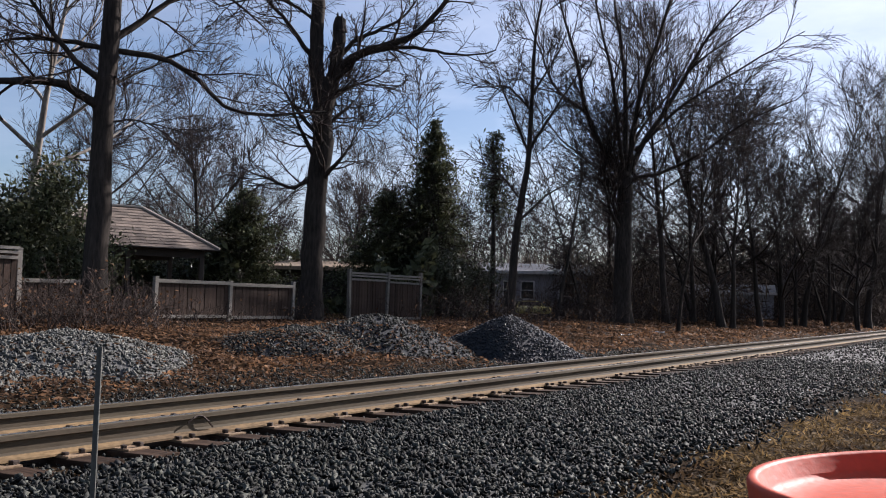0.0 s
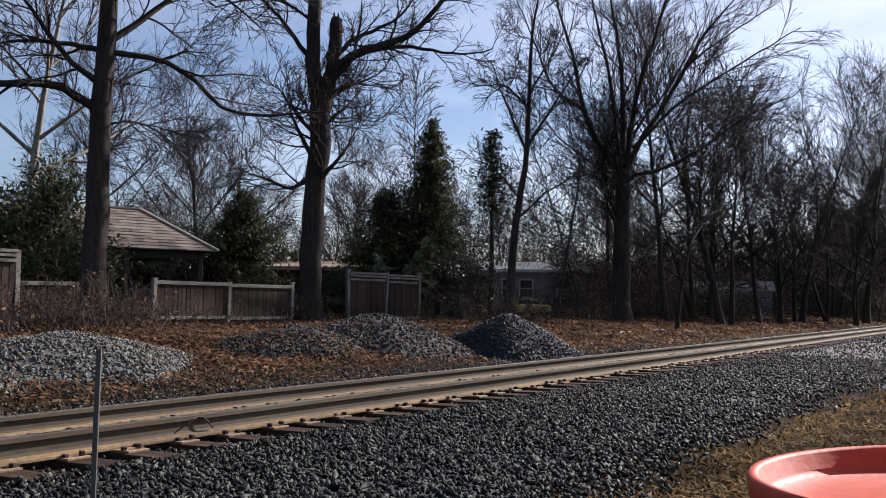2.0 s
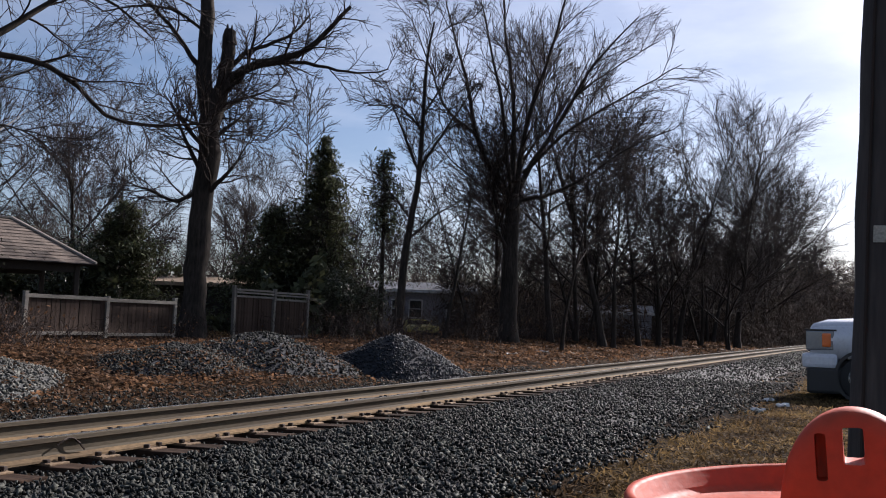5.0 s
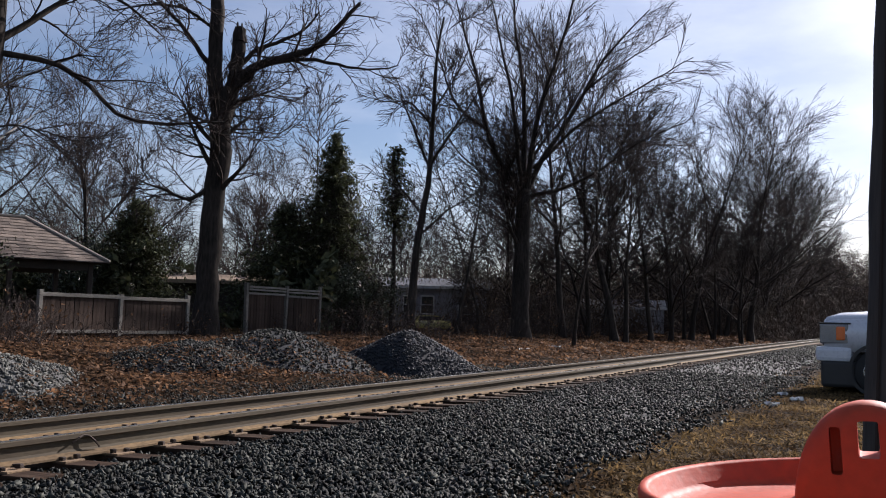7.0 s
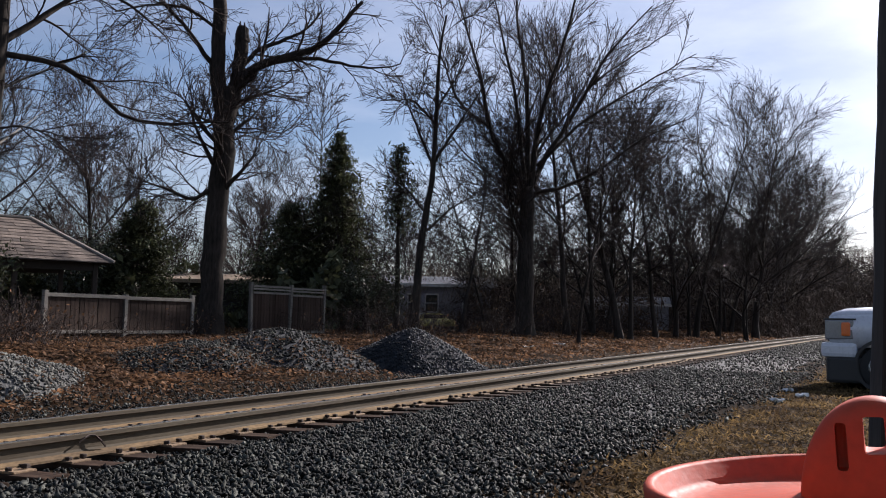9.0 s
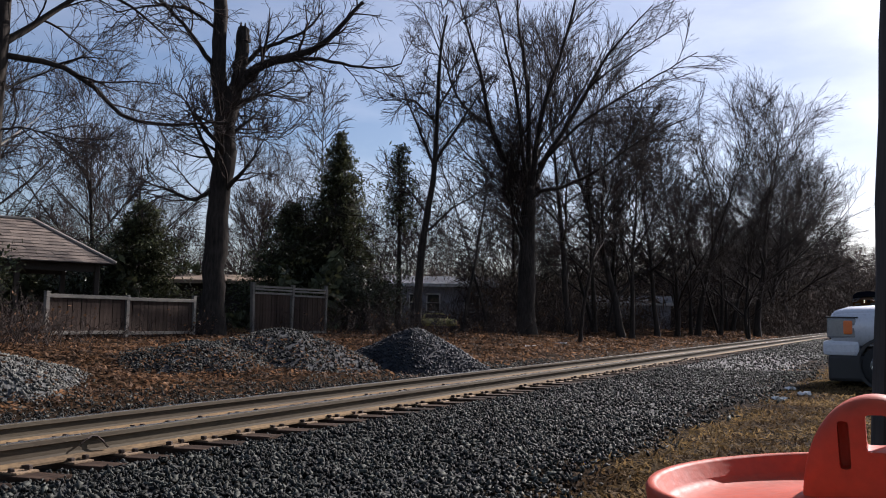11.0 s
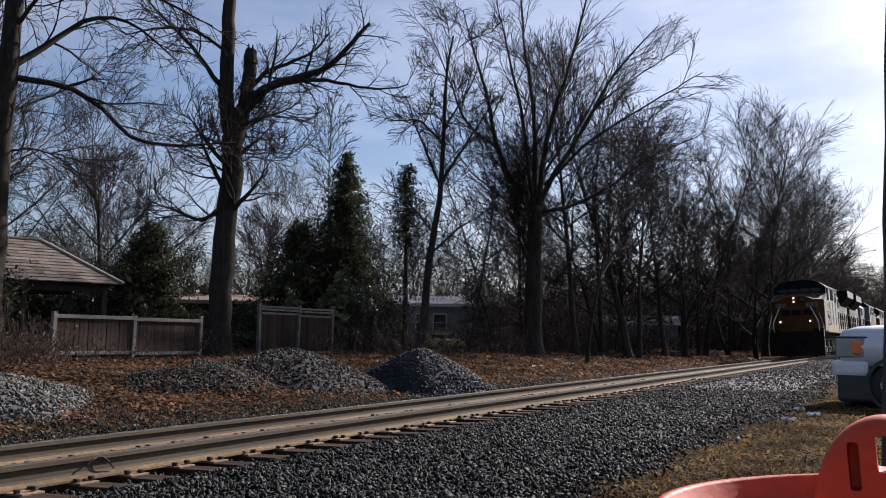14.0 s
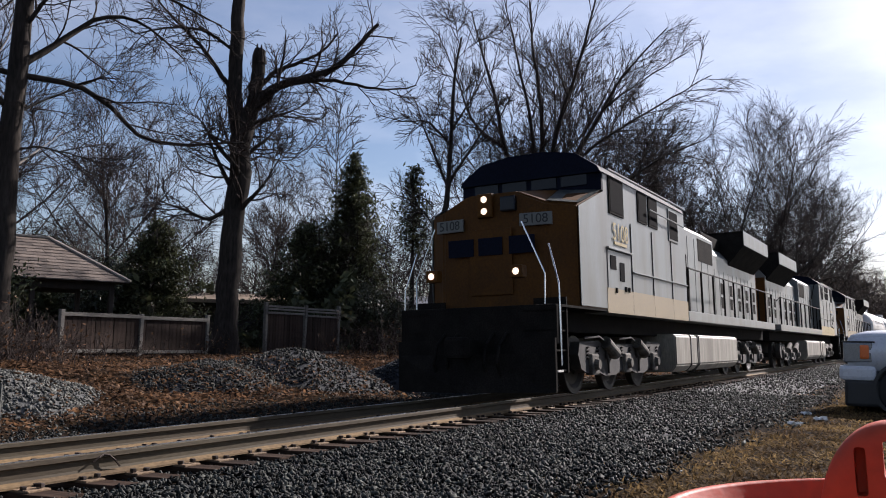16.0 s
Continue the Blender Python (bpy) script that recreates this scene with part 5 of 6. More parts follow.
        for a, b in ((2.5, 3.35), (3.45, 4.3)):
            bm = bmesh.new()
            box(bm, a, b, s * 0.9 - 0.01, s * 0.9 + 0.01, 1.55, 1.95, 0.0, pose(0, 0, 0))
            part("side_window", bm, M["glass"], ob).matrix_basis = pose(0, s * 0.02, 0, 0, 0, 0)
        wheel(ob, 1.05, s * 0.9, 0.41, 0.27)
        wheel(ob, 4.95, s * 0.9, 0.41, 0.27)
        for x in (1.05, 4.95):
            bm = bmesh.new()
            lathe(bm, [(0.44, -0.14), (0.5, -0.14), (0.5, 0.14), (0.44, 0.14)], 32, Matrix.Translation((x, s * 0.92, 0.45)) @ pose(0, 0, 0, 90, 0, 0))
            part("wheel_arch", bm, M["black_plastic"], ob)
    bm = bmesh.new()
    sweep(bm, [(1.72, 1.56), (2.38, 2.02), (2.4, 2.0), (1.76, 1.53)], -0.8, 0.8, "y")
    part("windscreen", bm, M["glass"], ob)
    bm = bmesh.new()
    box(bm, 0.3, 6.2, -0.85, 0.85, 0.4, 0.75, 0.05)
    part("chassis", bm, M["black_plastic"], ob)


pickup()


def yard_car():
    p = az(28.6, 45)
    g = float(ground_z(p.x, p.y))
    ob = empty("car", pose(p.x, p.y, g, 0, 0, 28.6 - 90 + 8) @ Matrix.Diagonal((1.1, 1, 0.66, 1)), label="small shiny yellow car in the yard", category="car")
    bm = bmesh.new()
    sweep(bm, [(-0.85, 0.3), (-0.9, 0.6), (-0.8, 0.8), (-0.66, 0.9), (-0.5, 1.22), (-0.3, 1.32), (0.3, 1.32), (0.5, 1.22), (0.66, 0.9), (0.8, 0.8), (0.9, 0.6), (0.85, 0.3)], 0.5, 3.4, "y")
    bmesh.ops.bevel(bm, geom=[e for e in bm.edges if e.calc_face_angle(0) > 0.3], offset=0.1, segments=3, affect="EDGES", clamp_overlap=True)
    part("body", bm, M["yellow_paint"], ob, smooth=True)
    bm = bmesh.new()
    box(bm, -0.88, 0.88, -0.5, 0.7, 0.3, 0.86, 0.16)
    part("hood", bm, M["yellow_paint"], ob, smooth=True)
    bm = bmesh.new()
    box(bm, -0.52, 0.52, 0.47, 0.5, 0.92, 1.22, 0.01)
    part("windscreen", bm, M["glass"], ob)
    for s in (-1, 1):
        for y in (0.0, 2.6):
            bm = bmesh.new()
            lathe(bm, [(0.0, -0.1), (0.28, -0.1), (0.31, -0.05), (0.31, 0.05), (0.28, 0.1), (0.0, 0.1)], 24, Matrix.Translation((s * 0.8, y, 0.31)) @ pose(0, 0, 0, 0, 90, 0))
            part("wheel", bm, M["rubber"], ob, smooth=True)


yard_car()


def scraps():
    bm = bmesh.new()
    box(bm, -0.07, 0.07, -0.05, 0.05, 0, 0.05, 0.02)
    q = az(19.4, 7.52)
    tagged(part("plastic_scrap", bm, M["blue_plastic"], None), "crumpled blue plastic scrap on the ballast edge", "litter").matrix_basis = pose(q.x, q.y, -0.235, 8, 5, 30)
    rng = np.random.default_rng(19)
    for k, (x, y, s) in enumerate(((13.9, 1.75, 0.22), (15.3, 1.55, 0.2), (16.4, 1.9, 0.25), (30.0, 12.4, 0.5), (34.0, 12.8, 0.6), (22.5, 9.0, 0.35))):
        bm = bmesh.new()
        bmesh.ops.create_grid(bm, x_segments=5, y_segments=4, size=s / 2)
        for v in bm.verts:
            v.co.y *= 0.45
            v.co.z = rng.uniform(0, 0.07)
        bmesh.ops.solidify(bm, geom=bm.faces[:], thickness=0.006)
        tagged(part("litter_scrap", bm, M["pale_litter"], None), "crumpled pale scrap lying on the ground", "litter").matrix_basis = pose(x, y, float(ground_z(x, y)) + 0.03, 0, 0, rng.uniform(0, 180))
    for k, (x, y, turn, length) in enumerate(((22.8, 13.2, 65, 2.6), (23.6, 12.2, 50, 2.2), (15.2, 3.9, 15, 0.8), (28, 13.5, 40, 2.0))):
        l, r = limb(rng, (0, 0, 0.05), (1, 0, 0.12 if k < 2 else 0.0), length, 0.035, 0.012, 7, 0.05, 0.0)
        ob = empty("fallen_branch", pose(x, y, float(ground_z(x, y)) + 0.01, 0, 0, turn), label="bare fallen branch lying on the bank", category="branch")
        tubes("stick", [(l, r, 6)] + ramify(rng, (l, r, 6), 4, 0.3, 0.5, 0.7, 0.6, 4, 3, 0.1, 0.0, 0.006), M["bark"], ob)


scraps()
# ---- the train ----
M["loco_grey"] = mat("silver_grey_loco_paint", (0.158, 0.176, 0.172), 0.45, 0, 0.12, 1.3, 26, 0.05, other=(0.115, 0.112, 0.1), amount=0.9, stretch=(1.5, 1, 0.35))
M["loco_blue"] = mat("dark_blue_loco_paint", (0.006, 0.008, 0.017), 0.7, 0, 0.2, 1.2, 26, 0.05, spec=0.06)
# yellow taken down to brown: the front's deep shade is in the colour
M["loco_shaded_yellow"] = mat("shade_darkened_yellow_paint", (0.085, 0.034, 0.004), 0.65, 0, 0.2, 1.2, 26, 0.05, other=(0.058, 0.024, 0.005), amount=0.9, spec=0.15)
M["loco_black"] = mat("grimy_black_iron", (0.011, 0.01, 0.009), 0.9, 0.0, 0.3, 3, 40, 0.3, spec=0.03, other=(0.022, 0.019, 0.016), amount=0.6)
M["grimy_grey"] = mat("dusty_grey_iron", (0.05, 0.044, 0.037), 0.85, 0.0, 0.3, 2.5, 40, 0.3, other=(0.018, 0.015, 0.013), amount=0.95)
M["tank_grey"] = mat("dusty_fuel_tank_paint", (0.3, 0.275, 0.22), 0.6, 0, 0.2, 1.6, 30, 0.1, other=(0.12, 0.1, 0.078), amount=0.8, stretch=(2.5, 1, 0.3))
# flat near-black panes stand in for the unlit inside of the cab
M["unlit_pane"] = mat("painted_unlit_interior", (0.006, 0.006, 0.007), 0.9, 0, 0.2, 3, 20, 0.0, spec=0.02)
M["number_glow"] = mat("pale_number_board", (0.12, 0.12, 0.105), 0.5, 0, 0.1, 8, 40, 0.0)
M["lamp_glow"] = glow("lit_headlamp", (1.0, 0.72, 0.45), 0.9)
# pale tone paints the sun's highlights on the outer truck parts
M["truck_highlight"] = mat("highlight_painted_iron", (0.16, 0.145, 0.12), 0.8, 0, 0.35, 4, 40, 0.3, other=(0.025, 0.021, 0.018), amount=0.95, spec=0.2)
M["number_yellow"] = mat("yellow_lettering", (0.36, 0.27, 0.11), 0.5, 0, 0.1, 3, 30, 0.0)
M["number_black"] = mat("black_lettering", (0.01, 0.01, 0.01), 0.6, 0, 0.1, 3, 30, 0.0)
M["tank_white"] = mat("white_tank_car_paint", (0.62, 0.61, 0.58), 0.5, 0, 0.15, 0.6, 20, 0.05, other=(0.4, 0.37, 0.33), amount=0.6)
M["wheel_steel"] = mat("worn_wheel_steel", (0.035, 0.03, 0.026), 0.7, 0.1, 0.2, 5, 40, 0.2)

HALF = 1.5


def lettering(text, size, m, material, parent, name="lettering"):
    curve = bpy.data.curves.new(name, "FONT")
    curve.body, curve.size, curve.align_x, curve.align_y, curve.extrude = text, size, "CENTER", "CENTER", 0.003
    tmp = bpy.data.objects.new(name, curve)
    me = bpy.data.meshes.new_from_object(tmp)
    me.materials.clear()
    me.materials.append(material)
    bpy.data.objects.remove(tmp)
    ob = new(name, me)
    ob.parent, ob.matrix_basis = parent, m
    return ob


def wheelset(parent, x, r=0.53):
    bm = bmesh.new()
    turn = pose(0, 0, 0, 90, 0, 0)
    for s in (-1, 1):
        lathe(bm, [(0.0, -0.05), (r * 0.3, -0.06), (r * 0.75, -0.03), (r * 0.86, -0.065), (r, -0.065), (r, 0.05), (r + 0.028, 0.065), (r + 0.02, 0.085), (r * 0.86, 0.085), (r * 0.7, 0.03), (0.0, 0.05)], 32,
              Matrix.Translation((0, s * 0.755, 0)) @ pose(0, 0, 0, 0, 0, 0 if s < 0 else 180) @ turn)
        for k in range(6):
            a = k * math.pi / 3
            rod(bm, (0.3 * r * math.cos(a), s * 0.8, 0.3 * r * math.sin(a)), (0.3 * r * math.cos(a), s * 0.83, 0.3 * r * math.sin(a)), 0.03, n=6)
    rod(bm, (0, -1.0, 0), (0, 1.0, 0), 0.09, n=12)
    ob = part("wheelset", bm, M["wheel_steel"], parent, "steel wheels on their axle", smooth=False)
    ob.matrix_basis = pose(x, 0, r)
    return ob


def bogie(parent, axles, r=0.53):
    """Side frames and fittings of one truck of the engine."""
    x0, x1 = axles[0] - 0.75, axles[-1] + 0.75
    for s in (-1, 1):
        bm = bmesh.new()
        y = s * 1.12
        outline = [(x0, 0.72), (x0 + 0.1, 0.95), (axles[0] + 0.35, 0.98)]
        for a, b in zip(axles, axles[1:]):
            mid = (a + b) / 2
            outline += [(mid - 0.45, 0.92), (mid - 0.3, 0.62), (mid + 0.3, 0.62), (mid + 0.45, 0.92)]
        outline += [(axles[-1] - 0.35, 0.98), (x1 - 0.1, 0.95), (x1, 0.72), (x1 - 0.15, 0.45), (axles[-1] + 0.3, 0.38)]
        for a, b in list(zip(axles, axles[1:]))[::-1]:
            mid = (a + b) / 2
            outline += [(b - 0.3, 0.38), (mid + 0.3, 0.3), (mid - 0.3, 0.3), (a + 0.3, 0.38)]
        outline += [(axles[0] - 0.3, 0.38), (x0 + 0.15, 0.45)]
        sweep(bm, outline, y - 0.09, y + 0.09, "y")
        frame_ob = part("side_frame", bm, M["grimy_grey"], parent, "dusty cast truck frame")
        for a in axles:
            bm = bmesh.new()
            box(bm, a - 0.2, a + 0.2, y - 0.16 if s < 0 else y, y if s < 0 else y + 0.16, r - 0.2, r + 0.2, 0.04)
            rod(bm, (a, y + s * 0.15, r), (a, y + s * 0.24, r), 0.12, 0.09, 12)
            part("axle_box", bm, M["truck_highlight"], frame_ob, "axle box painted pale as a highlight")
            for u in (-0.28, 0.28):
                bm = bmesh.new()
                coil = [(a + u + 0.07 * math.cos(k * 1.05), y + s * 0.05 + 0.07 * math.sin(k * 1.05), 0.6 + k * 0.011) for k in range(28)]
                pipe(bm, coil, 0.018, 4)
                part("spring", bm, M["loco_black"], frame_ob)
        for a in axles[:2]:
            bm = bmesh.new()
            rod(bm, (a + 0.55, y + s * 0.16, 0.95), (a + 1.15, y + s * 0.16, 0.72), 0.12, n=14)
            part("brake_cylinder", bm, M["truck_highlight"], frame_ob, "brake cylinder painted pale as a highlight")
            bm = bmesh.new()
            pipe(bm, [(a - 0.5, y + s * 0.12, 1.02), (a + 0.2, y + s * 0.16, 1.05), (a + 0.55, y + s * 0.14, 0.98), (a + 0.75, y + s * 0.14, 0.6), (a + 0.9, y + s * 0.1, 0.35)], 0.022, 6)
            part("brake_pipe", bm, M["grimy_grey"], frame_ob)


def locomotive(name_text, lit):
    """A six-axle diesel engine, nose towards -x; the origin is at rail height below its front coupler."""
    ob = empty("locomotive", label="silver-grey diesel locomotive with a yellow nose and dark blue cab top", category="locomotive")
    # underframe and walkway
    bm = bmesh.new()
    box(bm, 1.0, 23.0, -1.05, 1.05, 1.12, 1.52, 0.02)
    part("underframe", bm, M["loco_black"], ob, "black underframe")
    for s in (-1, 1):
        bm = bmesh.new()
        box(bm, 9.6, 23.0, s * 1.03 if s > 0 else -1.53, 1.53 if s > 0 else s * 1.03, 1.5, 1.76, 0.015)
        part("side_sill", bm, M["loco_grey"], ob, "grey side sill")
    bm = bmesh.new()
    box(bm, 0.9, 23.0, -1.5, 1.5, 1.52, 1.56)
    part("walkway", bm, M["loco_black"], ob)
    # nose, with chamfered corners and a sloping top
    plan = [(3.4, -HALF), (2.05, -HALF), (1.62, -1.05), (1.55, -0.5), (1.55, 0.5), (1.62, 1.05), (2.05, HALF), (3.4, HALF)]
    topz = [3.86, 3.4, 3.42, 3.66, 3.66, 3.42, 3.4, 3.86]
    bm = bmesh.new()
    lo = [bm.verts.new((x, y, 1.56)) for x, y in plan]
    hi = [bm.verts.new((x + (0.06 if x < 1.7 else 0), y, z)) for (x, y), z in zip(plan, topz)]
    for i in range(7):
        bm.faces.new((lo[i], lo[i + 1], hi[i + 1], hi[i]))
    mid = [bm.verts.new((3.4, -0.6, 3.95)), bm.verts.new((3.4, 0.6, 3.95))]
    bm.faces.new((hi[0], hi[1], hi[2], mid[0]))
    bm.faces.new((hi[2], hi[3], mid[0]))
    bm.faces.new((hi[3], hi[4], mid[1], mid[0]))
    bm.faces.new((hi[4], hi[5], mid[1]))
    bm.faces.new((hi[5], hi[6], hi[7], mid[1]))
    bmesh.ops.recalc_face_normals(bm, faces=bm.faces[:])
    bmesh.ops.bevel(bm, geom=[e for e in bm.edges if len(e.link_faces) == 2 and e.calc_face_angle(0) > 0.25], offset=0.04, segments=2, affect="EDGES", clamp_overlap=True)
    nose = part("nose", bm, M["loco_shaded_yellow"], ob, "yellow short nose in shade-darkened paint")
    for s in (-1, 1):
        bm = bmesh.new()
        sweep(bm, [(2.02, 1.58), (2.02, 3.36), (3.42, 3.84), (3.42, 1.58)], s * HALF + (-0.012 if s < 0 else 0.002), s * HALF + (-0.002 if s < 0 else 0.012), "y")
        part("nose_side", bm, M["loco_grey"], nose, "grey nose side")
        bm = bmesh.new()
        vs = [bm.verts.new(v) for v in ((2.05, s * HALF, 3.42), (3.4, s * HALF, 3.88), (3.4, s * 0.62, 3.972), (1.66, s * 1.05, 3.45))]
        bm.faces.new(vs)
        bmesh.ops.solidify(bm, geom=bm.faces[:], thickness=0.006)
        part("nose_top", bm, M["loco_grey"], nose, "pale sloping nose top")
    bm = bmesh.new()
    box(bm, 1.52, 1.56, -0.42, 0.42, 1.8, 3.0, 0.01)
    part("nose_door", bm, M["loco_shaded_yellow"], nose)
    for y, w in ((-0.62, 0.5), (0.0, 0.48), (0.6, 0.52)):
        bm = bmesh.new()
        box(bm, 1.495, 1.515, y - w / 2, y + w / 2, 2.52, 2.84, 0.004)
        part("emblem", bm, M["loco_blue"], nose, "dark blue emblem shape")
    # number boards and lamps
    for s in (-1, 1):
        turn = pose(1.63, s * 0.86, 3.12, 90, 0, -90 - 7 * s)
        bm = bmesh.new()
        box(bm, -0.3, 0.3, -0.115, 0.115, -0.02, 0.03, 0.01)
        board = part("number_board", bm, M["number_glow"] if lit else M["loco_black"], nose, "pale number board")
        board.matrix_basis = turn @ pose(0, 0, 0.03)
        lettering(name_text, 0.235, pose(0, 0, 0.034), M["number_black"], board, "number")
        bm = bmesh.new()
        box(bm, 0.78, 0.98, s * 0.82 - 0.12, s * 0.82 + 0.12, 2.02, 2.24, 0.03)
        ditch = part("ditch_light", bm, M["loco_shaded_yellow"], ob, "yellow ditch light housing")
        bm = bmesh.new()
        lathe(bm, [(0.0, 0.02), (0.042, 0.018), (0.06, 0.0)], 20, pose(0.775, s * 0.82, 2.13, 0, -90, 0))
        part("lamp_glass", bm, M["lamp_glow"] if lit else M["lens"], ditch, "bright lamp glass")
    bm = bmesh.new()
    box(bm, 1.5, 1.66, -0.05, 0.27, 3.22, 3.66, 0.03)
    lamp = part("headlight", bm, M["loco_shaded_yellow"], nose, "twin headlight housing")
    for z in (3.33, 3.55):
        bm = bmesh.new()
        lathe(bm, [(0.0, 0.02), (0.042, 0.018), (0.062, 0.0)], 20, pose(1.495, 0.11, z, 0, -90, 0))
        part("lamp_glass", bm, M["lamp_glow"] if lit else M["lens"], lamp, "bright lamp glass")
    bm = bmesh.new()
    box(bm, 1.51, 1.63, -0.5, -0.2, 3.3, 3.58, 0.03)
    part("nose_window", bm, M["glass"], nose)
    # cab: grey side walls, dark blue windscreen band and roof
    side = [(-HALF, 1.5), (-HALF, 4.22), (HALF, 4.22), (HALF, 1.5)]
    bm = bmesh.new()
    sweep(bm, side, 3.42, 9.6)
    cab = part("cab", bm, M["loco_grey"], ob, "grey cab")
    bm = bmesh.new()
    roofline = [(-HALF - 0.02, 4.2), (-HALF + 0.05, 4.32), (-1.02, 4.62), (-0.4, 4.72), (0.4, 4.72), (1.02, 4.62), (HALF - 0.05, 4.32), (HALF + 0.02, 4.2)]
    sweep(bm, roofline, 3.25, 9.6)
    part("cab_roof", bm, M["loco_blue"], cab, "dark blue cab roof")
    bm = bmesh.new()
    box(bm, 3.33, 3.42, -HALF, HALF, 3.85, 4.22)
    part("windscreen_band", bm, M["loco_blue"], cab, "dark blue windscreen surround")
    for y in (-0.95, -0.32, 0.32, 0.95):
        bm = bmesh.new()
        box(bm, 3.31, 3.335, y - 0.27, y + 0.27, 3.98, 4.3, 0.01)
        part("windscreen", bm, M["glass"], cab)
    for s in (-1, 1):
        lo_y, hi_y = (-HALF - 0.015, -HALF - 0.002) if s < 0 else (HALF + 0.002, HALF + 0.015)
        for a, b, z0, z1 in ((3.75, 4.55, 3.5, 4.16), (5.65, 6.2, 3.56, 4.14), (6.45, 7.05, 3.56, 4.14), (8.1, 8.85, 3.42, 4.1)):
            bm = bmesh.new()
            box(bm, a - 0.05, b + 0.05, lo_y - 0.01, hi_y + 0.01, z0 - 0.05, z1 + 0.05, 0.012)
            w = part("side_window", bm, M["loco_black"] if a < 8 else M["loco_grey"], cab, "dark cab side window")
            bm = bmesh.new()
            box(bm, a, b, lo_y - 0.016, hi_y + 0.016, z0, z1)
            part("pane", bm, M["unlit_pane"], w)
        bm = bmesh.new()
        pipe(bm, [(3.5, s * 1.58, 4.28), (9.4, s * 1.58, 4.3)], 0.025, 6)
        pipe(bm, [(6.2, s * 1.6, 3.85), (9.2, s * 1.6, 3.82)], 0.02, 6)
        part("gutter", bm, M["loco_grey"], cab, "drip rail")
        bm = bmesh.new()
        box(bm, 3.5, 4.95, lo_y, hi_y, 1.62, 2.72, 0.01)
        d = part("cab_door", bm, M["loco_grey"], cab, "grey door with two small windows")
        for a, b, z0, z1 in ((3.65, 3.98, 2.35, 2.62), (4.22, 4.5, 2.15, 2.52)):
            bm = bmesh.new()
            box(bm, a, b, lo_y - 0.012, hi_y + 0.012, z0, z1)
            part("door_window", bm, M["unlit_pane"], d)
        for x, z in ((3.95, 1.95), (4.75, 2.0), (4.55, 2.0)):
            bm = bmesh.new()
            box(bm, x - 0.04, x + 0.04, lo_y - 0.03, hi_y + 0.03, z - 0.05, z + 0.05, 0.01)
            part("latch", bm, M["loco_black"], d)
        bm = bmesh.new()
        box(bm, 3.45, 5.0, lo_y - 0.05, hi_y + 0.05, 2.73, 2.77, 0.01)
        part("door_hood", bm, M["loco_grey"], cab)
        bm = bmesh.new()
        box(bm, 5.1, 9.6, lo_y - 0.03, hi_y + 0.03, 2.37, 2.4, 0.008)
        part("ledge", bm, M["loco_grey"], cab)
        for x in (5.05, 6.6, 8.2):
            bm = bmesh.new()
            box(bm, x - 0.004, x + 0.004, lo_y - 0.004, hi_y + 0.004, 1.52, 3.4)
            part("panel_seam", bm, M["grimy_grey"], cab)
        lettering(name_text, 0.5, pose(4.35, s * (HALF + 0.02), 3.1, 90, 0, 0 if s < 0 else 180), M["number_yellow"], cab, "number")
        bm = bmesh.new()
        box(bm, 3.95, 4.75, lo_y - 0.004, hi_y + 0.004, 2.86, 2.92)
        part("emblem", bm, M["number_yellow"], cab, "small yellow emblem bar")
        # warm light reflected onto the lower wall, painted as a plain band
        bm = bmesh.new()
        box(bm, 3.42, 9.6, lo_y - 0.003, hi_y + 0.003, 1.5, 1.98)
        part("stripe", bm, mat("warm_reflection_stripe", (0.27, 0.205, 0.115), 0.5, 0, 0.12, 1.5, 30, 0.05) if s < 0 else M["number_yellow"], cab, "yellowish lower stripe, a painted warm reflection")
    # hoods
    bm = bmesh.new()
    sweep(bm, [(-1.12, 1.74), (-1.12, 4.05), (-0.8, 4.3), (0.8, 4.3), (1.12, 4.05), (1.12, 1.74)], 9.6, 14.6)
    hood = part("equipment_hood", bm, M["loco_grey"], ob, "grey equipment hood")
    bm = bmesh.new()
    sweep(bm, [(-0.95, 1.74), (-0.95, 3.75), (-0.7, 4.05), (0.7, 4.05), (0.95, 3.75), (0.95, 1.74)], 14.6, 22.6)
    engine = part("engine_hood", bm, M["loco_grey"], ob, "grey engine hood with doors and louvres")
    for s in (-1, 1):
        for k in range(11):
            x = 14.75 + k * 0.7
            bm = bmesh.new()
            box(bm, x, x + 0.62, s * 0.95 - 0.012, s * 0.95 + 0.012, 1.85, 3.3, 0.006)
            d = part("hood_door", bm, M["loco_grey"], engine)
            if k % 2 == 0:
                bm = bmesh.new()
                for z in (2.1, 2.55):
                    box(bm, x + 0.1, x + 0.5, s * 0.95 - 0.02, s * 0.95 + 0.02, z, z + 0.36)
                part("louvre", bm, M["loco_black"], d, "black louvre")
        for k in range(6):
            x = 9.8 + k * 0.8
            bm = bmesh.new()
            box(bm, x, x + 0.74, s * 1.12 - 0.01, s * 1.12 + 0.01, 1.85, 3.9, 0.006)
            part("hood_door", bm, M["loco_grey"], hood)
        bm = bmesh.new()
        box(bm, 12.6, 14.4, s * 1.12 - 0.02, s * 1.12 + 0.02, 3.3, 3.95)
        part("grille", bm, M["loco_black"], hood, "black air grille")
    # radiator with its overhanging wings
    bm = bmesh.new()
    sweep(bm, [(-1.5, 4.22), (-1.5, 4.72), (1.5, 4.72), (1.5, 4.22), (0.95, 3.6), (-0.95, 3.6)], 17.6, 22.4)
    wing = part("radiator", bm, M["loco_black"], ob, "black radiator housing with overhanging wings")
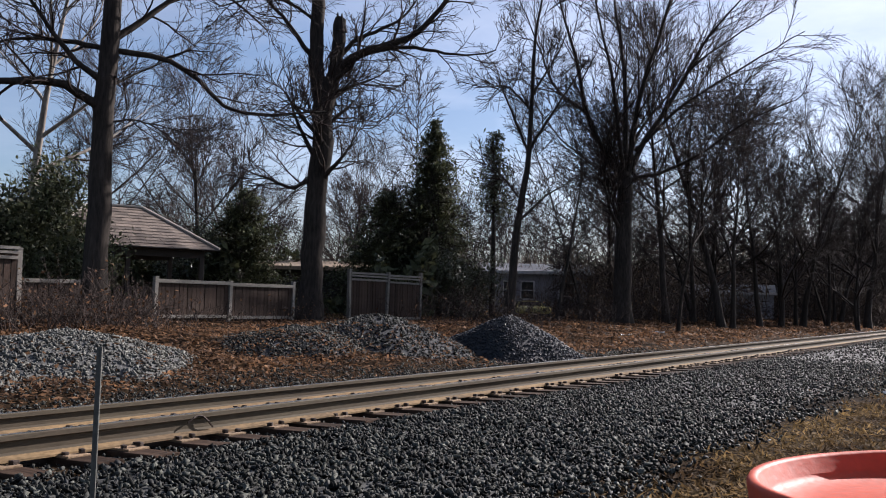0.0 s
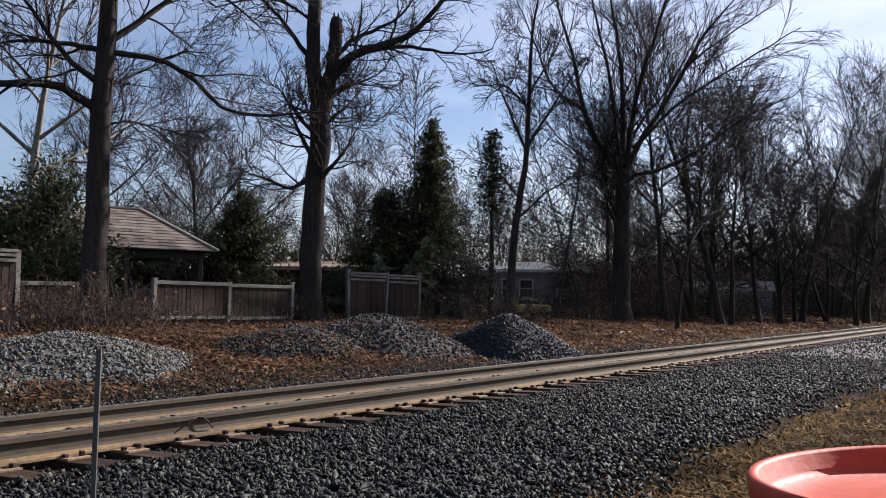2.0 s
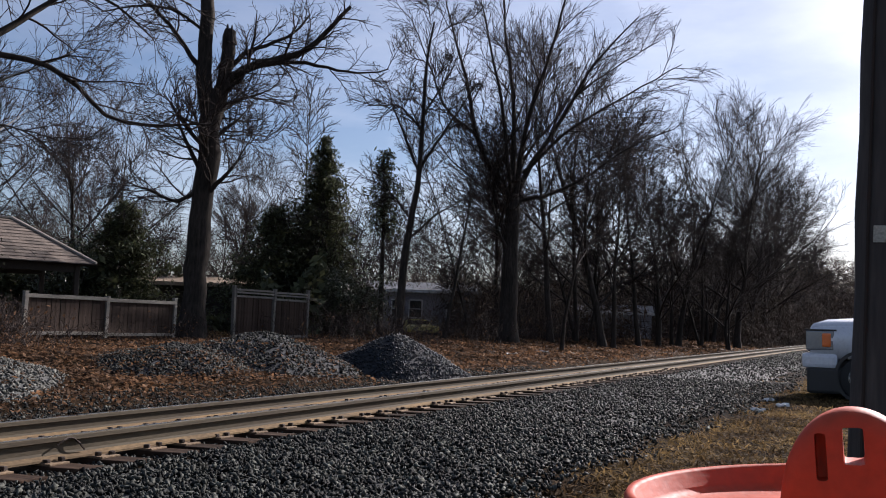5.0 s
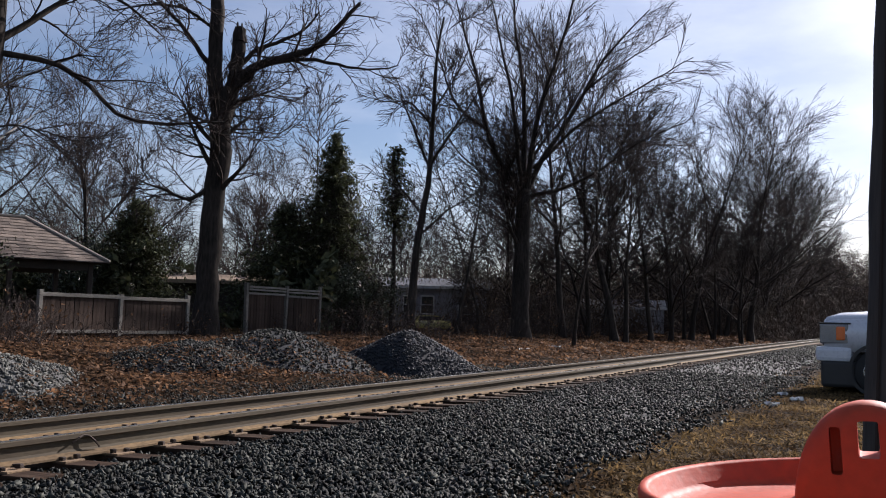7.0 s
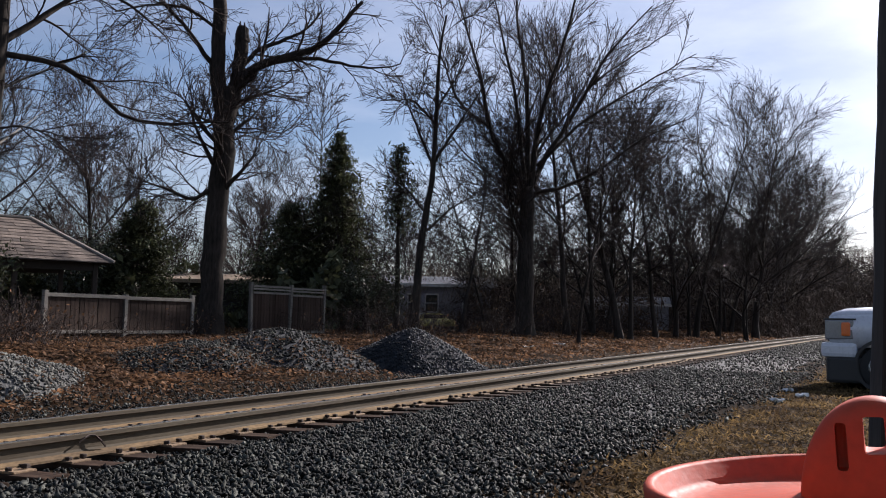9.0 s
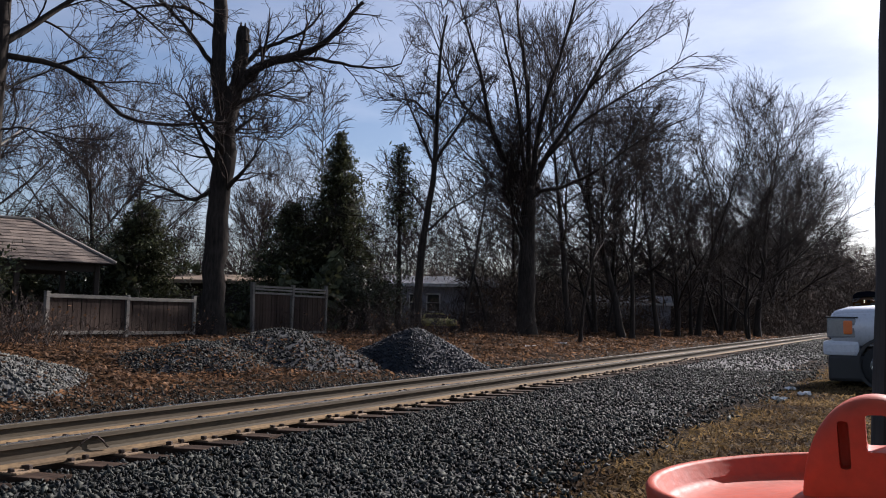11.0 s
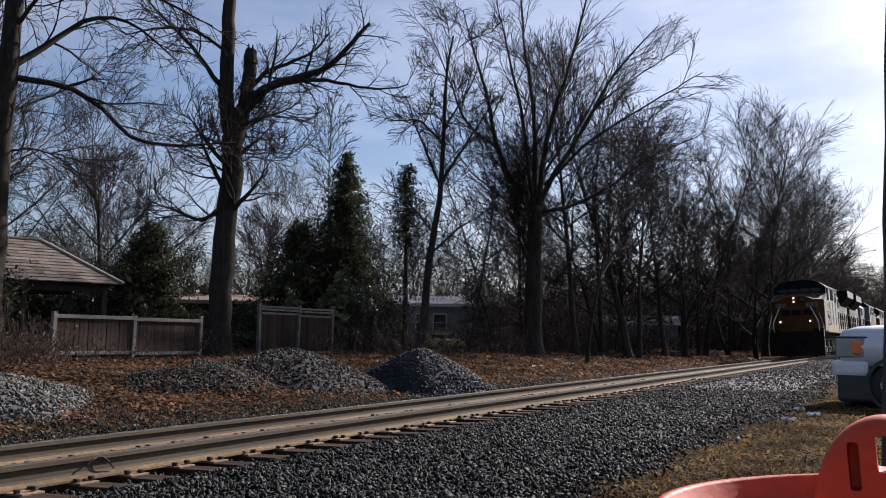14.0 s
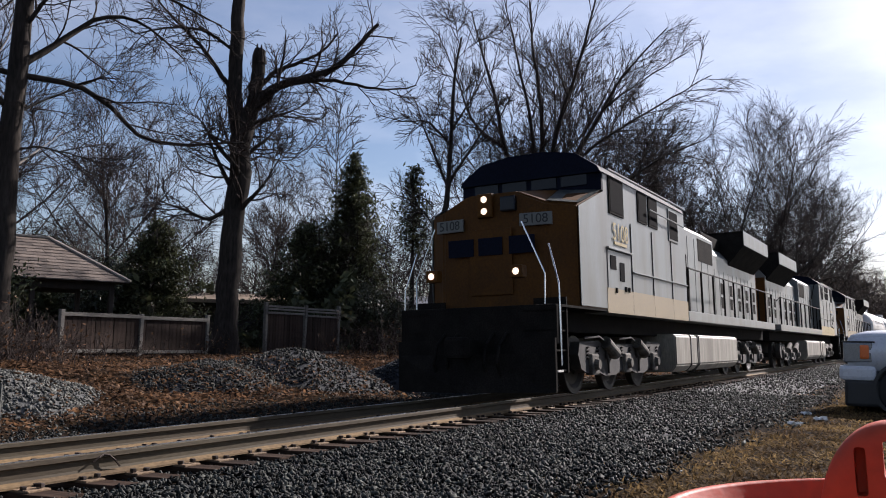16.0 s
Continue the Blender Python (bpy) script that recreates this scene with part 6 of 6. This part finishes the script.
    for s in (-1, 1):
        bm = bmesh.new()
        box(bm, 17.6, 22.4, s * 1.51 - 0.008, s * 1.51 + 0.008, 4.25, 4.72)
        part("wing_panel", bm, M["loco_grey"], wing, "pale wing edge")
    bm = bmesh.new()
    box(bm, 14.8, 17.3, -0.75, 0.75, 4.05, 4.45, 0.05)
    part("exhaust_hood", bm, M["loco_black"], ob, "black exhaust housing")
    bm = bmesh.new()
    box(bm, 22.6, 22.75, -0.95, 0.95, 1.74, 3.7, 0.03)
    part("rear_wall", bm, M["loco_shaded_yellow"], ob, "yellow end wall")
    # hand rails
    for s in (-1, 1):
        bm = bmesh.new()
        pipe(bm, [(9.75, s * 1.5, 2.86), (22.7, s * 1.5, 2.86), (23.0, s * 1.4, 2.7)], 0.024, 6)
        part("hand_rail", bm, M["grimy_grey"], ob)
        for k in range(10):
            bm = bmesh.new()
            rod(bm, (9.8 + k * 1.43, s * 1.5, 1.7), (9.8 + k * 1.43, s * 1.5, 2.87), 0.028, n=6)
            part("rail_post", bm, M["loco_black"], ob)
        for x in (9.7,):
            bm = bmesh.new()
            box(bm, x - 0.05, x + 0.1, s * 1.48 - 0.05, s * 1.48 + 0.05, 1.75, 2.3, 0.02)
            part("grab_panel", bm, M["loco_black"], ob)
        bm = bmesh.new()
        pipe(bm, [(9.75, s * 1.3, 4.2), (10.4, s * 1.2, 3.4), (10.9, s * 1.18, 3.3), (10.9, s * 1.18, 2.3)], 0.03, 6)
        part("cable_pipe", bm, M["loco_black"], ob)
        # front steps and grab irons
        bm = bmesh.new()
        pipe(bm, [(1.0, s * 0.85, 3.0), (1.0, s * 1.25, 2.1), (0.98, s * 1.25, 1.3)], 0.015, 6)
        pipe(bm, [(1.1, s * 1.3, 2.6), (1.0, s * 1.5, 1.9), (0.98, s * 1.52, 0.55)], 0.015, 6)
        part("grab_iron", bm, M["chrome"], ob, "bright grab iron")
        bm = bmesh.new()
        for k in range(4):
            box(bm, 0.85, 1.35, s * 1.18 - 0.28, s * 1.18 + 0.28, 0.45 + k * 0.33, 0.48 + k * 0.33)
        box(bm, 1.35, 1.4, s * 1.18 - 0.3, s * 1.18 + 0.3, 0.42, 1.7)
        part("step_well", bm, M["loco_black"], ob, "black front steps")
        bm = bmesh.new()
        box(bm, 0.86, 1.1, s * 1.4 - 0.1, s * 1.4 + 0.1, 0.44, 0.475)
        part("step_edge", bm, M["tank_white"], ob, "white step edge")
    # plow, coupler, end sheet
    bm = bmesh.new()
    sweep(bm, [(-1.5, 0.12), (-1.5, 1.0), (1.5, 1.0), (1.5, 0.12)], 0.75, 0.82)
    v = [bm.verts.new(c) for c in ((0.75, -1.5, 0.12), (0.75, 1.5, 0.12), (0.3, 0.0, 0.12), (0.75, -1.5, 0.75), (0.75, 1.5, 0.75), (0.5, 0.0, 0.75))]
    for f in ((0, 2, 5, 3), (2, 1, 4, 5), (3, 5, 4), (0, 1, 2)):
        bm.faces.new([v[i] for i in f])
    part("plow", bm, M["loco_black"], ob, "black snow plow")
    bm = bmesh.new()
    box(bm, 0.85, 1.1, -1.5, 1.5, 0.9, 1.56, 0.02)
    part("end_sheet", bm, M["loco_black"], ob)
    for x, d in ((0.0, 1), (23.0, -1)):
        bm = bmesh.new()
        box(bm, x + 0.25 if d > 0 else x, x + 0.9 if d > 0 else x + 0.6, -0.12, 0.12, 0.72, 1.0, 0.03)
        box(bm, x if d > 0 else x + 0.5, x + 0.3 if d > 0 else x + 0.85, -0.2, 0.16, 0.68, 1.04, 0.06)
        part("coupler", bm, M["loco_black"], ob)
    for y in (-0.6, -0.35, 0.35, 0.6):
        bm = bmesh.new()
        pipe(bm, [(0.85, y, 1.1), (0.55, y, 0.9), (0.45, y, 0.6), (0.6, y, 0.35)], 0.03, 6)
        part("air_hose", bm, M["loco_black"], ob)
    # fuel tank
    bm = bmesh.new()
    sweep(bm, [(-1.46, 1.16), (-1.5, 1.12), (-1.5, 0.42), (-1.36, 0.26), (1.36, 0.26), (1.5, 0.42), (1.5, 1.12), (1.46, 1.16)], 8.3, 15.6)
    bmesh.ops.bevel(bm, geom=[e for e in bm.edges if e.calc_face_angle(0) > 0.3], offset=0.03, segments=2, affect="EDGES")
    tank = part("fuel_tank", bm, M["tank_grey"], ob, "dusty pale fuel tank")
    for x in (9.7, 10.4, 10.55):
        bm = bmesh.new()
        sweep(bm, [(-1.47, 1.165), (-1.515, 1.12), (-1.515, 0.415), (-1.37, 0.245), (1.37, 0.245), (1.515, 0.415), (1.515, 1.12), (1.47, 1.165)], x, x + 0.05)
        part("tank_band", bm, M["grimy_grey"], tank)
    sets = []
    for axles in ((3.3, 5.3, 7.3), (16.9, 18.9, 20.9)):
        bogie(ob, axles)
        sets += [wheelset(ob, a) for a in axles]
    return ob, sets


def tank_car():
    ob = empty("tank_car", label="white railway tank car with a dusty barrel", category="tank car")
    bm = bmesh.new()
    lathe(bm, [(0.0, 0.0), (0.7, 0.06), (1.2, 0.28), (1.48, 0.7), (1.5, 1.0), (1.5, 15.0), (1.48, 15.3), (1.2, 15.72), (0.7, 15.94), (0.0, 16.0)], 40, pose(1.2, 0, 2.75, 0, 90, 0))
    part("barrel", bm, M["tank_white"], ob, smooth=True)
    bm = bmesh.new()
    rod(bm, (9.2, 0, 4.1), (9.2, 0, 4.6), 0.5, n=24)
    part("dome", bm, M["tank_white"], ob)
    bm = bmesh.new()
    box(bm, 0.5, 18.0, -0.35, 0.35, 0.85, 1.25, 0.02)
    part("sill", bm, M["loco_black"], ob)
    for s in (-1, 1):
        bm = bmesh.new()
        pipe(bm, [(2.0, s * 1.5, 3.2), (16.4, s * 1.5, 3.2)], 0.025, 6)
        part("hand_rail", bm, M["loco_black"], ob)
    for x in (2.9, 15.6):
        for s in (-1, 1):
            bm = bmesh.new()
            sweep(bm, [(x - 1.25, 0.5), (x - 0.5, 0.85), (x + 0.5, 0.85), (x + 1.25, 0.5), (x + 0.5, 0.3), (x - 0.5, 0.3)], s * 1.0 - 0.08, s * 1.0 + 0.08, "y")
            part("side_frame", bm, M["grimy_grey"], ob)
        for a in (x - 0.85, x + 0.85):
            for s in (-1, 1):
                bm = bmesh.new()
                lathe(bm, [(0.0, -0.06), (0.38, -0.06), (0.45, -0.05), (0.45, 0.05), (0.48, 0.07), (0.0, 0.07)], 24, pose(a, s * 0.755, 0.45, 90, 0, 0))
                part("wheel", bm, M["wheel_steel"], ob)
    return ob


TRAIN, SETS = [], []
for k, (start, back) in enumerate(((0.0, False), (24.3, True), (48.6, False))):
    engine_ob, sets = locomotive("5108" if k == 0 else "", k == 0)
    TRAIN.append((engine_ob, start, back))
    if k < 2:
        SETS += [(w, back) for w in sets]
first_tank = tank_car()
TRAIN.append((first_tank, 72.6, False))
for k in (1, 2):
    TRAIN.append((copy_thing(first_tank, pose(0, 0, 0)), 72.6 + 18.9 * k, False))
for o, _, _ in TRAIN[3:]:
    tagged(o, group="tank cars behind the engines")

FRONT_AT_END, SPEED = 12.5, 20.8


def motions():
    """The train rolls in at an even speed along the bend; its wheels turn with it."""
    times = [k * 0.5 for k in range(33)]
    for ob, start, back in TRAIN:
        rows = []
        for t in times:
            x = FRONT_AT_END + SPEED * (16.0 - t) + start
            m = TRACK @ along(x + 11.5) @ pose(-11.5, 0.755, 0)
            rows.append((t, m @ pose(23.2, 0, 0, 0, 0, 180) if back else m))
        walk(ob, rows)
    for w, back in SETS:
        home = w.matrix_basis.copy()
        step = math.degrees(SPEED / FPS / 0.53)
        walk(w, [(k / FPS, home @ pose(0, 0, 0, 0, step * k * (1 if back else -1), 0)) for k in range(481)])


motions()
